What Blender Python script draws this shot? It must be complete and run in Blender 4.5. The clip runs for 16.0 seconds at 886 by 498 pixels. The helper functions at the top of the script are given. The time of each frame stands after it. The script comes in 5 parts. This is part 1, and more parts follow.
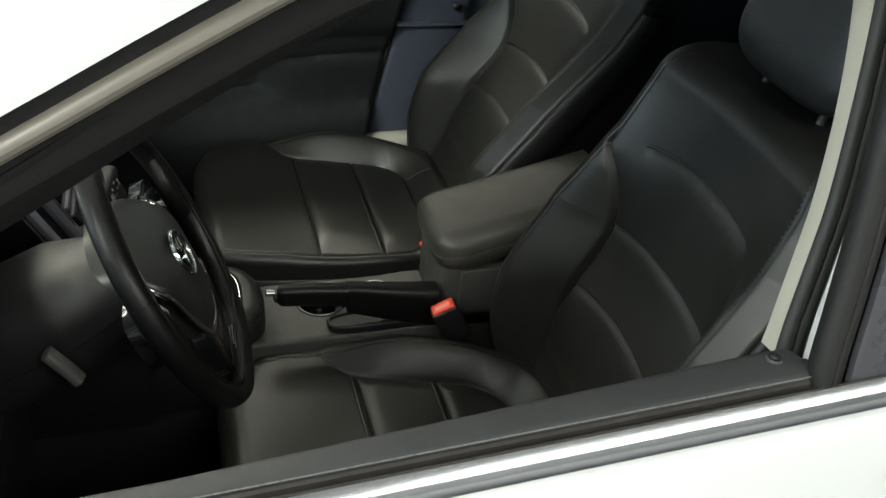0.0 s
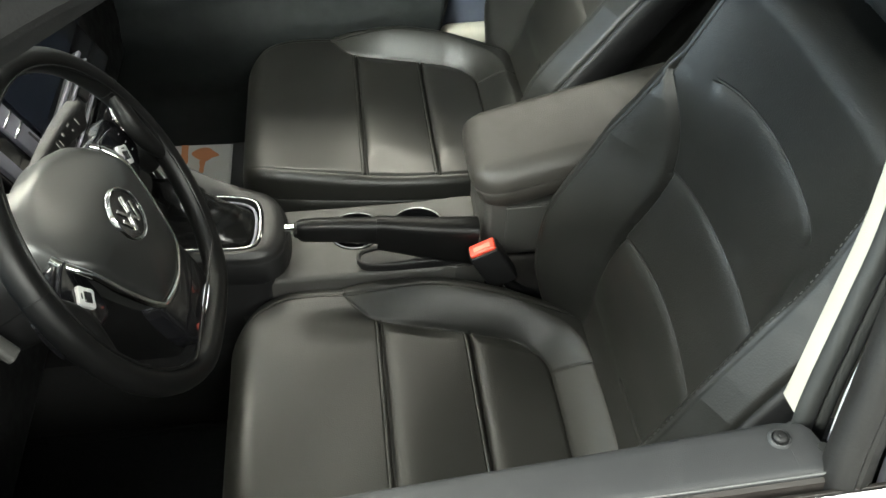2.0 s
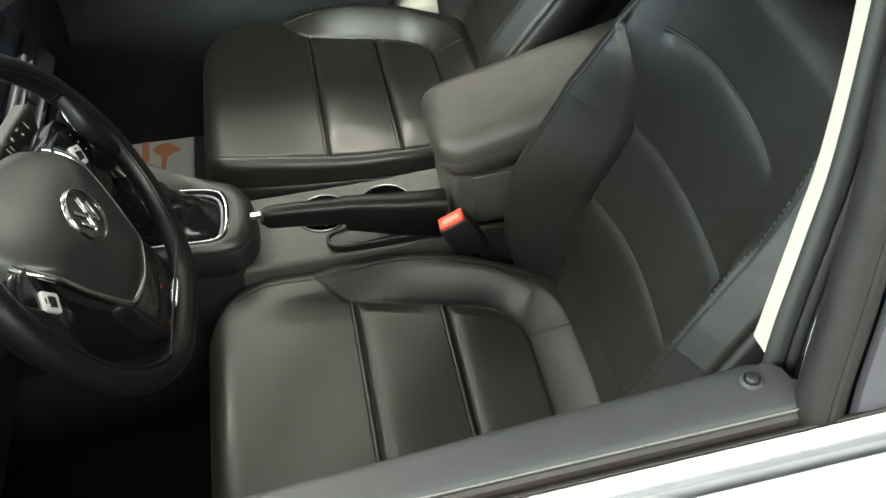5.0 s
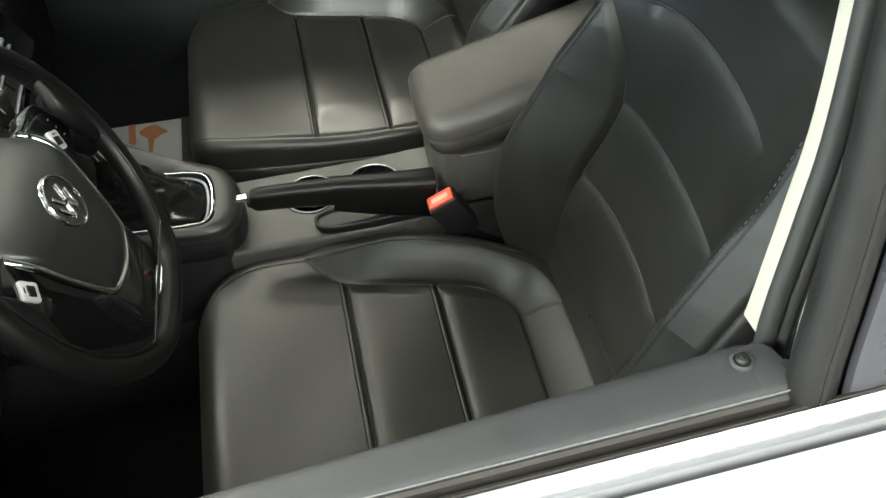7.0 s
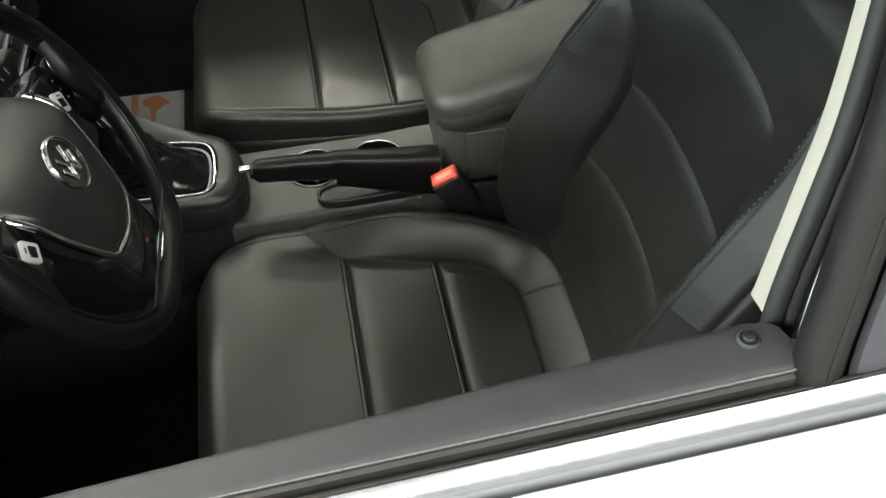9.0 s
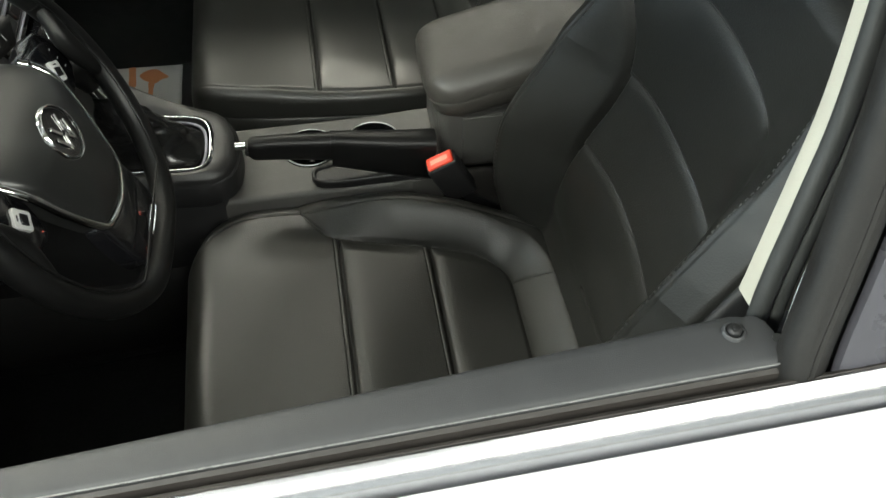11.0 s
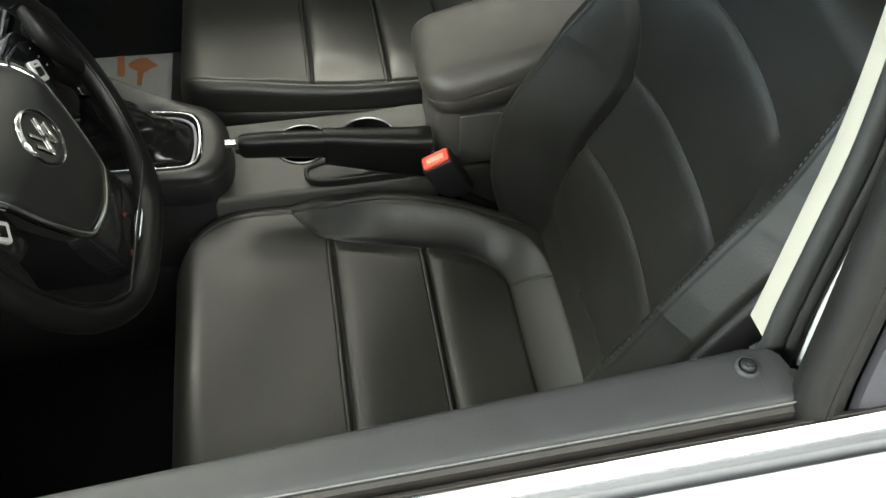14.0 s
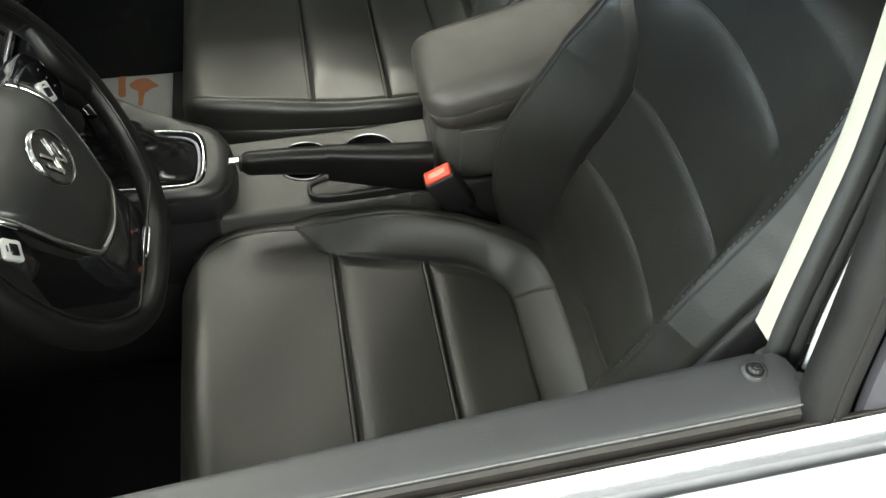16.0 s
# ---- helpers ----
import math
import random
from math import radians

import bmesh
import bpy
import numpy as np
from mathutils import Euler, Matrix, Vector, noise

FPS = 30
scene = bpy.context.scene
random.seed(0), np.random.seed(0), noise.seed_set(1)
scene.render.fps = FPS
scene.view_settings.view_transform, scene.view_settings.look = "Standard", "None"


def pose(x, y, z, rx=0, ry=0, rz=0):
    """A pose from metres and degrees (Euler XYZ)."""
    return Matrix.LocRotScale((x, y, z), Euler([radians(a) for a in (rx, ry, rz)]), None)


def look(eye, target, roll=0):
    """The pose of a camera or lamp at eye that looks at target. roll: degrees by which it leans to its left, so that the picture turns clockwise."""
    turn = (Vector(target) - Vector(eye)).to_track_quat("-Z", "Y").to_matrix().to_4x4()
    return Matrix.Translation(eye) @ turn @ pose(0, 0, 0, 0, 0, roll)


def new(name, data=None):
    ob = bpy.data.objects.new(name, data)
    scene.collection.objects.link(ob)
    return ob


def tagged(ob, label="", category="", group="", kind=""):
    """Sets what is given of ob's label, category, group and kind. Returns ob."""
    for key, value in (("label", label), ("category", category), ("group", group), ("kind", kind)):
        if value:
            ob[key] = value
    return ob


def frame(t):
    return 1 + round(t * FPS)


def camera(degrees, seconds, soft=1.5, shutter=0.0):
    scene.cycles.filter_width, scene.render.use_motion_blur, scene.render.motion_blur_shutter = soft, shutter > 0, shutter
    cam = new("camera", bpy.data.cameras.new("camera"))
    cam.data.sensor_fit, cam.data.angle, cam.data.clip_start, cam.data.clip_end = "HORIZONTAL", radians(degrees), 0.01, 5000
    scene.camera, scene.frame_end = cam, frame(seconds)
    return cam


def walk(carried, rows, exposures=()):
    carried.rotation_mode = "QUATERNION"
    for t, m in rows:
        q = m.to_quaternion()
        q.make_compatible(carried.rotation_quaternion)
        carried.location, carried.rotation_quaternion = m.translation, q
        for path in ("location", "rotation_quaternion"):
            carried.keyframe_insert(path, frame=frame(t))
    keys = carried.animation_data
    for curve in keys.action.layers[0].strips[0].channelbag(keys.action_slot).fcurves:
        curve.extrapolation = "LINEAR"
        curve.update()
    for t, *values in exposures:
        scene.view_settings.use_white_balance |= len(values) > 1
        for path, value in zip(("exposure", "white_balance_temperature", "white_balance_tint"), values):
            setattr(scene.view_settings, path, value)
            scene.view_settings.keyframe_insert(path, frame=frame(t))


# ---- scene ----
cam = camera(52.2, 16.0)
PATH = [
    (0, (-0.532, -1.235, 1.57), (0.008, 0.313, 0.425), 6.2),
    (0.5, (-0.363, -1.163, 1.61), (-0.13, 0.43, 0.424), 2.1),
    (1, (-0.28, -1.086, 1.557), (-0.146, 0.378, 0.201), 1.1),
    (1.5, (-0.303, -1.069, 1.565), (-0.149, 0.363, 0.177), 1.3),
    (2, (-0.297, -1.052, 1.557), (-0.13, 0.363, 0.154), -0.0),
    (2.5, (-0.298, -1.065, 1.567), (-0.127, 0.342, 0.156), -1.0),
    (3, (-0.285, -1.062, 1.563), (-0.103, 0.343, 0.151), -1.8),
    (3.5, (-0.289, -1.059, 1.561), (-0.093, 0.335, 0.141), -2.0),
    (4, (-0.292, -1.059, 1.559), (-0.091, 0.327, 0.132), -2.5),
    (6.5, (-0.274, -1.043, 1.541), (-0.063, 0.3, 0.073), -4.4),
    (7, (-0.274, -1.042, 1.542), (-0.066, 0.291, 0.065), -4.4),
    (7.5, (-0.271, -1.037, 1.537), (-0.058, 0.289, 0.055), -3.6),
    (8, (-0.275, -1.036, 1.533), (-0.065, 0.282, 0.044), -3.4),
    (8.5, (-0.277, -1.039, 1.533), (-0.064, 0.272, 0.037), -2.9),
    (9, (-0.282, -1.045, 1.531), (-0.074, 0.263, 0.032), -2.5),
    (11.5, (-0.279, -1.049, 1.53), (-0.061, 0.227, 0.006), 0.3),
    (12, (-0.278, -1.05, 1.529), (-0.061, 0.221, -0.001), 0.3),
    (12.5, (-0.284, -1.049, 1.526), (-0.065, 0.214, -0.009), 0.6),
    (13, (-0.287, -1.044, 1.519), (-0.067, 0.214, -0.02), 0.8),
    (13.5, (-0.29, -1.031, 1.521), (-0.066, 0.223, -0.021), 1.1),
    (14, (-0.276, -1.005, 1.525), (-0.051, 0.243, -0.021), 0.8),
    (14.5, (-0.282, -1.003, 1.53), (-0.047, 0.245, -0.015), 0.5),
    (15, (-0.279, -1.003, 1.528), (-0.047, 0.253, -0.012), -0.0),
    (15.5, (-0.287, -1.009, 1.528), (-0.052, 0.25, -0.008), 0.2),
    (16, (-0.286, -1.013, 1.531), (-0.05, 0.261, 0.008), 0.2),
]
walk(cam, [(t, look(eye, target, roll)) for t, eye, target, roll in PATH],
     exposures=[(0.0, -0.92), (0.4, 0.35), (0.8, 0.4), (1.5, 0.47), (7.0, 0.4), (8.0, 0.33), (9.0, -0.02), (11.5, -0.05), (12.5, -0.07), (13.0, -0.15), (13.5, -0.3), (14.0, 0.15), (14.5, 0.35), (16.0, 0.38)])

# ---------- light ----------
world = bpy.data.worlds.new("hall_air")
scene.world = world
world.use_nodes = True
world.node_tree.nodes["Background"].inputs["Color"].default_value = (0.62, 0.80, 1.0, 1)
world.node_tree.nodes["Background"].inputs["Strength"].default_value = 1.0

LAMP_Z = 3.05
# (x, y, length along x, watts): unseen fittings, placed where the cabin needs light
# the pair at x 1.2 is added to brighten the door and its pillar
LAMPS = [(-2.7, -1.85, 2.0, 265), (1.2, -2.5, 2.4, 72), (-0.9, -3.05, 2.0, 40), (-2.6, 2.3, 2.0, 85), (-1.5, 0.7, 0.8, 12), (-0.75, 1.95, 2.2, 76), (-0.3, 2.85, 1.6, 24), (1.2, -3.2, 2.4, 40)]
for lx, ly, ln, watts in LAMPS:
    lamp = bpy.data.lights.new("unseen_hall_light", "AREA")
    lamp.shape, lamp.size, lamp.size_y = "RECTANGLE", ln, 0.46
    lamp.energy, lamp.color = watts, ((0.945, 1.0, 0.91) if ly < -1 else (1.0, 0.985, 0.80))
    new("unseen_hall_light", lamp).matrix_world = look((lx, ly, LAMP_Z - 0.09), (lx, ly, 0))


# ---------- helpers of the build ----------
def thing(name, base, label, category, group="", kind=""):
    e = new(name)
    e.location = base
    e.empty_display_size = 0.05
    return tagged(e, label, category, group, kind)


def link(name, me, material, parent, label=""):
    me.materials.append(material)
    ob = new(name, me)
    ob.parent = parent
    if parent is not None and parent.parent is None:
        ob.matrix_parent_inverse = Matrix.Translation(-Vector(parent.location))
    if label:
        tagged(ob, label)
    return ob


def part(name, bm, material, parent, label="", smooth=True):
    bmesh.ops.recalc_face_normals(bm, faces=bm.faces)
    me = bpy.data.meshes.new(name)
    bm.to_mesh(me)
    bm.free()
    if smooth:
        for p in me.polygons:
            p.use_smooth = True
        me.set_sharp_from_angle(angle=radians(42))
    return link(name, me, material, parent, label)


def raw(name, verts, faces, material, parent, label="", sharp=50):
    me = bpy.data.meshes.new(name)
    me.from_pydata([tuple(v) for v in verts], [], [tuple(f) for f in faces])
    bm = bmesh.new()
    bm.from_mesh(me)
    bmesh.ops.recalc_face_normals(bm, faces=bm.faces)
    bm.to_mesh(me)
    bm.free()
    for p in me.polygons:
        p.use_smooth = True
    me.set_sharp_from_angle(angle=radians(sharp))
    return link(name, me, material, parent, label)


def rbox(lo, hi, r=0.005, seg=2, m=None):
    bm = bmesh.new()
    bmesh.ops.create_cube(bm, size=1)
    lo, hi = Vector(lo), Vector(hi)
    for v in bm.verts:
        v.co = Vector([lo[i] + (v.co[i] + 0.5) * (hi[i] - lo[i]) for i in range(3)])
    r = min(r, 0.49 * min(abs(hi[i] - lo[i]) for i in range(3)))
    if r > 0:
        bmesh.ops.bevel(bm, geom=bm.edges[:], offset=r, segments=seg, affect="EDGES", profile=0.5)
    if m is not None:
        bm.transform(m)
    return bm


def join(*bms):
    out = bms[0]
    for b in bms[1:]:
        me = bpy.data.meshes.new("tmp")
        b.to_mesh(me)
        out.from_mesh(me)
        b.free()
        bpy.data.meshes.remove(me)
    return out


def smooth_path(pts, n):
    """Catmull-Rom through pts, n points evenly by length."""
    p = np.array(pts, float)
    p = np.vstack([2 * p[0] - p[1], p, 2 * p[-1] - p[-2]])
    out = []
    for i in range(1, len(p) - 2):
        for t in np.linspace(0, 1, 24, endpoint=False):
            a, b, c, d = p[i - 1], p[i], p[i + 1], p[i + 2]
            out.append(0.5 * (2 * b + (c - a) * t + (2 * a - 5 * b + 4 * c - d) * t**2 + (3 * b - a - 3 * c + d) * t**3))
    out.append(p[-2])
    out = np.array(out)
    s = np.r_[0, np.cumsum(np.linalg.norm(np.diff(out, axis=0), axis=1))]
    q = np.linspace(0, s[-1], n)
    return np.stack([np.interp(q, s, out[:, k]) for k in range(out.shape[1])], 1)


def sweep(name, path, section, material, parent, label="", closed=True, up=(0, 0, 1), caps=True, loop=False, sharp=40, scale=None):
    """A section of (side, up) points carried along a path; side = along x up."""
    path = np.array(path, float)
    k = len(section)
    verts, faces = [], []
    n = len(path)
    for i in range(n):
        if loop:
            d = path[(i + 1) % n] - path[i - 1]
        else:
            d = path[min(i + 1, n - 1)] - path[max(i - 1, 0)]
        d = d / np.linalg.norm(d)
        u = np.array(up(i, path[i]) if callable(up) else up, float)
        s = np.cross(d, u)
        s /= np.linalg.norm(s)
        u = np.cross(s, d)
        f = 1.0 if scale is None else scale(i / (n - 1))
        for a, b in section:
            verts.append(path[i] + f * (a * s + b * u))
    rows = n if loop else n - 1
    for i in range(rows):
        for j in range(k if closed else k - 1):
            a, b = i * k + j, i * k + (j + 1) % k
            c, d = ((i + 1) % n) * k + (j + 1) % k, ((i + 1) % n) * k + j
            faces.append((a, b, c, d))
    if caps and closed and not loop:
        faces.append(tuple(range(k))[::-1])
        faces.append(tuple((n - 1) * k + j for j in range(k)))
    return raw(name, verts, faces, material, parent, label, sharp)


def ring(r, k=10, squash=1.0):
    return [(r * math.cos(2 * math.pi * j / k), r * squash * math.sin(2 * math.pi * j / k)) for j in range(k)]


def rrect(w, h, r, k=4):
    """A rounded rectangle as a section, w x h."""
    out = []
    for cx, cy, a0 in ((w / 2 - r, h / 2 - r, 0), (-w / 2 + r, h / 2 - r, 90), (-w / 2 + r, -h / 2 + r, 180), (w / 2 - r, -h / 2 + r, 270)):
        for j in range(k + 1):
            a = radians(a0 + 90 * j / k)
            out.append((cx + r * math.cos(a), cy + r * math.sin(a)))
    return out


def tube(name, pts, r, material, parent, label="", n=40, k=10, loop=False, up=(0, 0, 1)):
    return sweep(name, smooth_path(pts, n) if not loop else pts, ring(r, k), material, parent, label, up=up, loop=loop)


def prism(outline, depth, frame_m, r=0.0):
    """A flat outline of (a, b) points, given depth along the local z of frame_m, edges softened by r."""
    bm = bmesh.new()
    p = np.array(outline, float)
    if np.sum(p[:, 0] * np.roll(p[:, 1], -1) - p[:, 1] * np.roll(p[:, 0], -1)) < 0:
        p = p[::-1]
    d = np.roll(p, -1, 0) - np.roll(p, 1, 0)
    inward = np.stack([-d[:, 1], d[:, 0]], 1) / np.linalg.norm(d, axis=1)[:, None]
    levels = [(0.0, 0.0), (0.0, depth - r)] + [(r * (1 - math.cos(a)), depth - r + r * math.sin(a)) for a in (0.5, 1.0, math.pi / 2)] if r > 0 else [(0.0, 0.0), (0.0, depth)]
    rows = [[bm.verts.new((*(q + w * k), z)) for q, w in zip(p, inward)] for k, z in levels]
    n = len(p)
    for a, b in zip(rows, rows[1:]):
        for i in range(n):
            bm.faces.new((a[i], a[(i + 1) % n], b[(i + 1) % n], b[i]))
    bm.faces.new(rows[0][::-1])
    bm.faces.new(rows[-1])
    bm.transform(frame_m)
    return bm


def closed_curve(pts, n):
    p = np.array(pts, float)
    m = len(p)
    out = []
    for i in range(m):
        a, b, c, d = p[i - 1], p[i], p[(i + 1) % m], p[(i + 2) % m]
        for t in np.linspace(0, 1, 12, endpoint=False):
            out.append(0.5 * (2 * b + (c - a) * t + (2 * a - 5 * b + 4 * c - d) * t**2 + (3 * b - a - 3 * c + d) * t**3))
    out = np.array(out + [out[0]])
    s = np.r_[0, np.cumsum(np.linalg.norm(np.diff(out, axis=0), axis=1))]
    q = np.linspace(0, s[-1], n, endpoint=False)
    return np.stack([np.interp(q, s, out[:, k]) for k in range(p.shape[1])], 1)


# ---------- materials ----------
def material(name, colour, rough=0.5, metal=0.0, vary=0.15, scale=30.0, bump=0.0, grain=900.0, rough_vary=0.08, coat=0.0, spec=0.5, kind="noise"):
    """A surface with a cloudy change of tone at two sizes, uneven gloss and a fine relief."""
    m = bpy.data.materials.new(name)
    m.use_nodes = True
    nt = m.node_tree
    b = nt.nodes["Principled BSDF"]
    co = nt.nodes.new("ShaderNodeTexCoord")
    big = nt.nodes.new("ShaderNodeTexNoise")
    big.inputs["Scale"].default_value, big.inputs["Detail"].default_value = scale, 6
    nt.links.new(co.outputs["Object"], big.inputs["Vector"])
    ramp = nt.nodes.new("ShaderNodeMix")
    ramp.data_type = "RGBA"
    ramp.inputs[6].default_value = (*[c * (1 - vary) for c in colour], 1)
    ramp.inputs[7].default_value = (*[min(1, c * (1 + vary)) for c in colour], 1)
    nt.links.new(big.outputs["Fac"], ramp.inputs[0])
    nt.links.new(ramp.outputs[2], b.inputs["Base Color"])
    mr = nt.nodes.new("ShaderNodeMapRange")
    mr.inputs["From Min"].default_value, mr.inputs["From Max"].default_value = 0.3, 0.7
    mr.inputs["To Min"].default_value, mr.inputs["To Max"].default_value = max(0.02, rough - rough_vary), min(1, rough + rough_vary)
    mid = nt.nodes.new("ShaderNodeTexNoise")
    mid.inputs["Scale"].default_value, mid.inputs["Detail"].default_value = scale * 4, 4
    nt.links.new(co.outputs["Object"], mid.inputs["Vector"])
    nt.links.new(mid.outputs["Fac"], mr.inputs["Value"])
    nt.links.new(mr.outputs["Result"], b.inputs["Roughness"])
    b.inputs["Metallic"].default_value = metal
    b.inputs["Specular IOR Level"].default_value = spec
    b.inputs["Coat Weight"].default_value = coat
    b.inputs["Coat Roughness"].default_value = 0.05
    if bump:
        if kind == "cell":
            fine = nt.nodes.new("ShaderNodeTexVoronoi")
            fine.feature = "SMOOTH_F1"
            fine.inputs["Scale"].default_value = grain
            src = fine.outputs["Distance"]
        else:
            fine = nt.nodes.new("ShaderNodeTexNoise")
            fine.inputs["Scale"].default_value, fine.inputs["Detail"].default_value = grain, 3
            src = fine.outputs["Fac"]
        nt.links.new(co.outputs["Object"], fine.inputs["Vector"])
        bp = nt.nodes.new("ShaderNodeBump")
        bp.inputs["Strength"].default_value, bp.inputs["Distance"].default_value = bump, 0.0008
        nt.links.new(src, bp.inputs["Height"])
        nt.links.new(bp.outputs["Normal"], b.inputs["Normal"])
    return m


def glow(name, colour, strength):
    m = bpy.data.materials.new(name)
    m.use_nodes = True
    b = m.node_tree.nodes["Principled BSDF"]
    b.inputs["Base Color"].default_value = (*colour, 1)
    b.inputs["Emission Color"].default_value = (*colour, 1)
    b.inputs["Emission Strength"].default_value = strength
    return m


def glass(name, tint=(1, 1, 1)):
    m = bpy.data.materials.new(name)
    m.use_nodes = True
    b = m.node_tree.nodes["Principled BSDF"]
    b.inputs["Base Color"].default_value = (*tint, 1)
    b.inputs["Roughness"].default_value = 0.02
    b.inputs["IOR"].default_value = 1.45
    b.inputs["Transmission Weight"].default_value = 1.0
    return m


LEATHER = material("black_leather", (0.0128, 0.0129, 0.0116), 0.37, vary=0.14, scale=9, bump=0.2, grain=560, kind="cell", rough_vary=0.02, spec=0.52)
LEATHER_SIDE = material("black_vinyl", (0.014, 0.0145, 0.0145), 0.42, vary=0.12, scale=9, bump=0.3, grain=600, kind="cell")
RIM_LEATHER = material("rim_leather", (0.0048, 0.0048, 0.0048), 0.40, vary=0.1, scale=25, bump=0.05, grain=900, kind="cell", rough_vary=0.01, spec=0.3)
THREAD = material("grey_thread", (0.035, 0.037, 0.034), 0.7)
TRIM_GREY = material("grey_textured_plastic", (0.035, 0.036, 0.038), 0.58, vary=0.08, scale=14, bump=0.15, grain=1800, kind="cell")
CONSOLE_GREY = material("console_grey_plastic", (0.048, 0.047, 0.044), 0.48, vary=0.08, scale=14, bump=0.35, grain=1600, kind="cell")
DARK_PLASTIC = material("dark_plastic", (0.009, 0.009, 0.0095), 0.5, vary=0.15, scale=12, bump=0.35, grain=1200, kind="cell")
PAD_PLASTIC = material("pad_plastic", (0.018, 0.0185, 0.018), 0.33, vary=0.03, scale=5, rough_vary=0.02)
PIANO = material("gloss_black", (0.006, 0.006, 0.007), 0.08, vary=0.2, coat=0.6, rough_vary=0.03)
CHROME = material("chrome", (0.82, 0.82, 0.8), 0.12, 1.0, vary=0.04, rough_vary=0.05)
BELT_CHROME = material("belt_chrome", (0.5, 0.5, 0.52), 0.24, 1.0, vary=0.03, rough_vary=0.01, scale=6)
BRIGHT_SILVER = material("bright_silver", (0.8, 0.8, 0.8), 0.4, 0.4, vary=0.04)
SILVER = material("satin_silver", (0.5, 0.5, 0.5), 0.34, 0.8, vary=0.06, rough_vary=0.02)
RUBBER = material("black_rubber", (0.026, 0.027, 0.026), 0.55, vary=0.3, scale=18, bump=0.2, grain=500)
OLD_RUBBER = material("brown_black_rubber", (0.022, 0.0185, 0.0165), 0.6, vary=0.35, scale=22, bump=0.25, grain=400)
WHITE_PAINT = material("white_car_paint", (0.70, 0.71, 0.715), 0.25, vary=0.01, scale=3, coat=0.8, rough_vary=0.02)
CHANNEL = material("channel_rubber", (0.0095, 0.0088, 0.008), 0.5, vary=0.3, scale=16, bump=0.25, grain=300)
# Pale colour that paints the highlight on the window ledge's rounded edge.
LIP_GLINT = material("pale_lip_glint", (0.16, 0.16, 0.16), 0.3, vary=0.2, scale=60)
BEIGE = material("beige_trim", (0.44, 0.425, 0.36), 0.6, vary=0.05, scale=20, bump=0.3, grain=900)
HEADLINER = material("beige_headliner", (0.36, 0.34, 0.30), 0.9, vary=0.06, scale=30, bump=0.3, grain=1200)
CARPET = material("black_carpet", (0.006, 0.006, 0.0065), 0.95, vary=0.35, scale=60, bump=0.8, grain=1500)
# Dark trim; the bluish light at the cabin's rear is mixed into its colour.
BLUE_CAST = material("dark_trim_blue_cast", (0.045, 0.054, 0.078), 0.7, vary=0.15, scale=30, bump=0.3, grain=1200)
RED = material("red_plastic", (0.75, 0.06, 0.03), 0.35, vary=0.05)
RED_DEEP = material("pale_red_plastic", (0.85, 0.24, 0.17), 0.45, vary=0.05)
LEVER_GREY = material("pale_grey_lever", (0.07, 0.07, 0.067), 0.4, vary=0.1)
PAPER = material("white_paper", (0.5, 0.5, 0.49), 0.8, vary=0.08, scale=8)
ORANGE = material("orange_ink", (0.5, 0.2, 0.085), 0.75, vary=0.12, scale=20)
FILM = material("grey_film", (0.05, 0.05, 0.05), 0.35, vary=0.05, scale=6, rough_vary=0.03)
PRINT_WHITE = material("white_print", (0.35, 0.35, 0.34), 0.6, vary=0.05)
# Black dashboard; the blue of reflected daylight is put into its base colour.
DASH = material("black_dash_blue_sheen", (0.014, 0.017, 0.030), 0.42, vary=0.12, scale=12, bump=0.3, grain=1200, kind="cell")
SCREEN = material("dark_screen", (0.008, 0.01, 0.016), 0.12, vary=0.1)
GAITER = material("gaiter_leather", (0.008, 0.008, 0.008), 0.2, vary=0.1, scale=20, bump=0.05, grain=900, kind="cell", rough_vary=0.03)
# Grey trim whose lavender tint paints in the reflection of blue daylight.
STACK_GREY = material("grey_trim_blue_sheen", (0.14, 0.14, 0.17), 0.42, 0.2, vary=0.06, scale=20)
PRINT_GREY = material("faint_print", (0.16, 0.16, 0.15), 0.6)
SURROUND_GREY = material("surround_grey_plastic", (0.0135, 0.0135, 0.0135), 0.42, vary=0.08, scale=14, bump=0.2, grain=1600, kind="cell")
FRAME_GLOSS = material("satin_frame_paint", (0.125, 0.112, 0.095), 0.40, 0.2, vary=0.04, scale=5, rough_vary=0.02)
CARD_BLACK = material("door_card_black", (0.0085, 0.0105, 0.0105), 0.75, vary=0.1, scale=10, bump=0.25, grain=1000, kind="cell", spec=0.25)
SEAL_BLACK = material("deep_black_seal", (0.007, 0.007, 0.007), 0.7, vary=0.25, scale=20, bump=0.15, grain=500, spec=0.25)
PILLAR_COVER = material("dark_grey_pillar_film", (0.0600, 0.0588, 0.0690), 0.3, vary=0.08, scale=8)
HALL_WALL = material("white_plaster", (0.5, 0.52, 0.54), 0.85, vary=0.06, scale=2, bump=0.1, grain=60)
HALL_CEILING = material("pale_ceiling", (0.5, 0.5, 0.5), 0.8, vary=0.05, scale=2)
HALL_FLOOR = material("grey_concrete", (0.34, 0.335, 0.325), 0.45, vary=0.15, scale=1.5, bump=0.1, grain=80)
TUBE_GLOW = glow("lamp_diffuser", (1.0, 0.97, 0.9), 6.0)
GLASS = glass("clear_glass")
LAMP_METAL = material("white_lamp_metal", (0.7, 0.7, 0.7), 0.5)

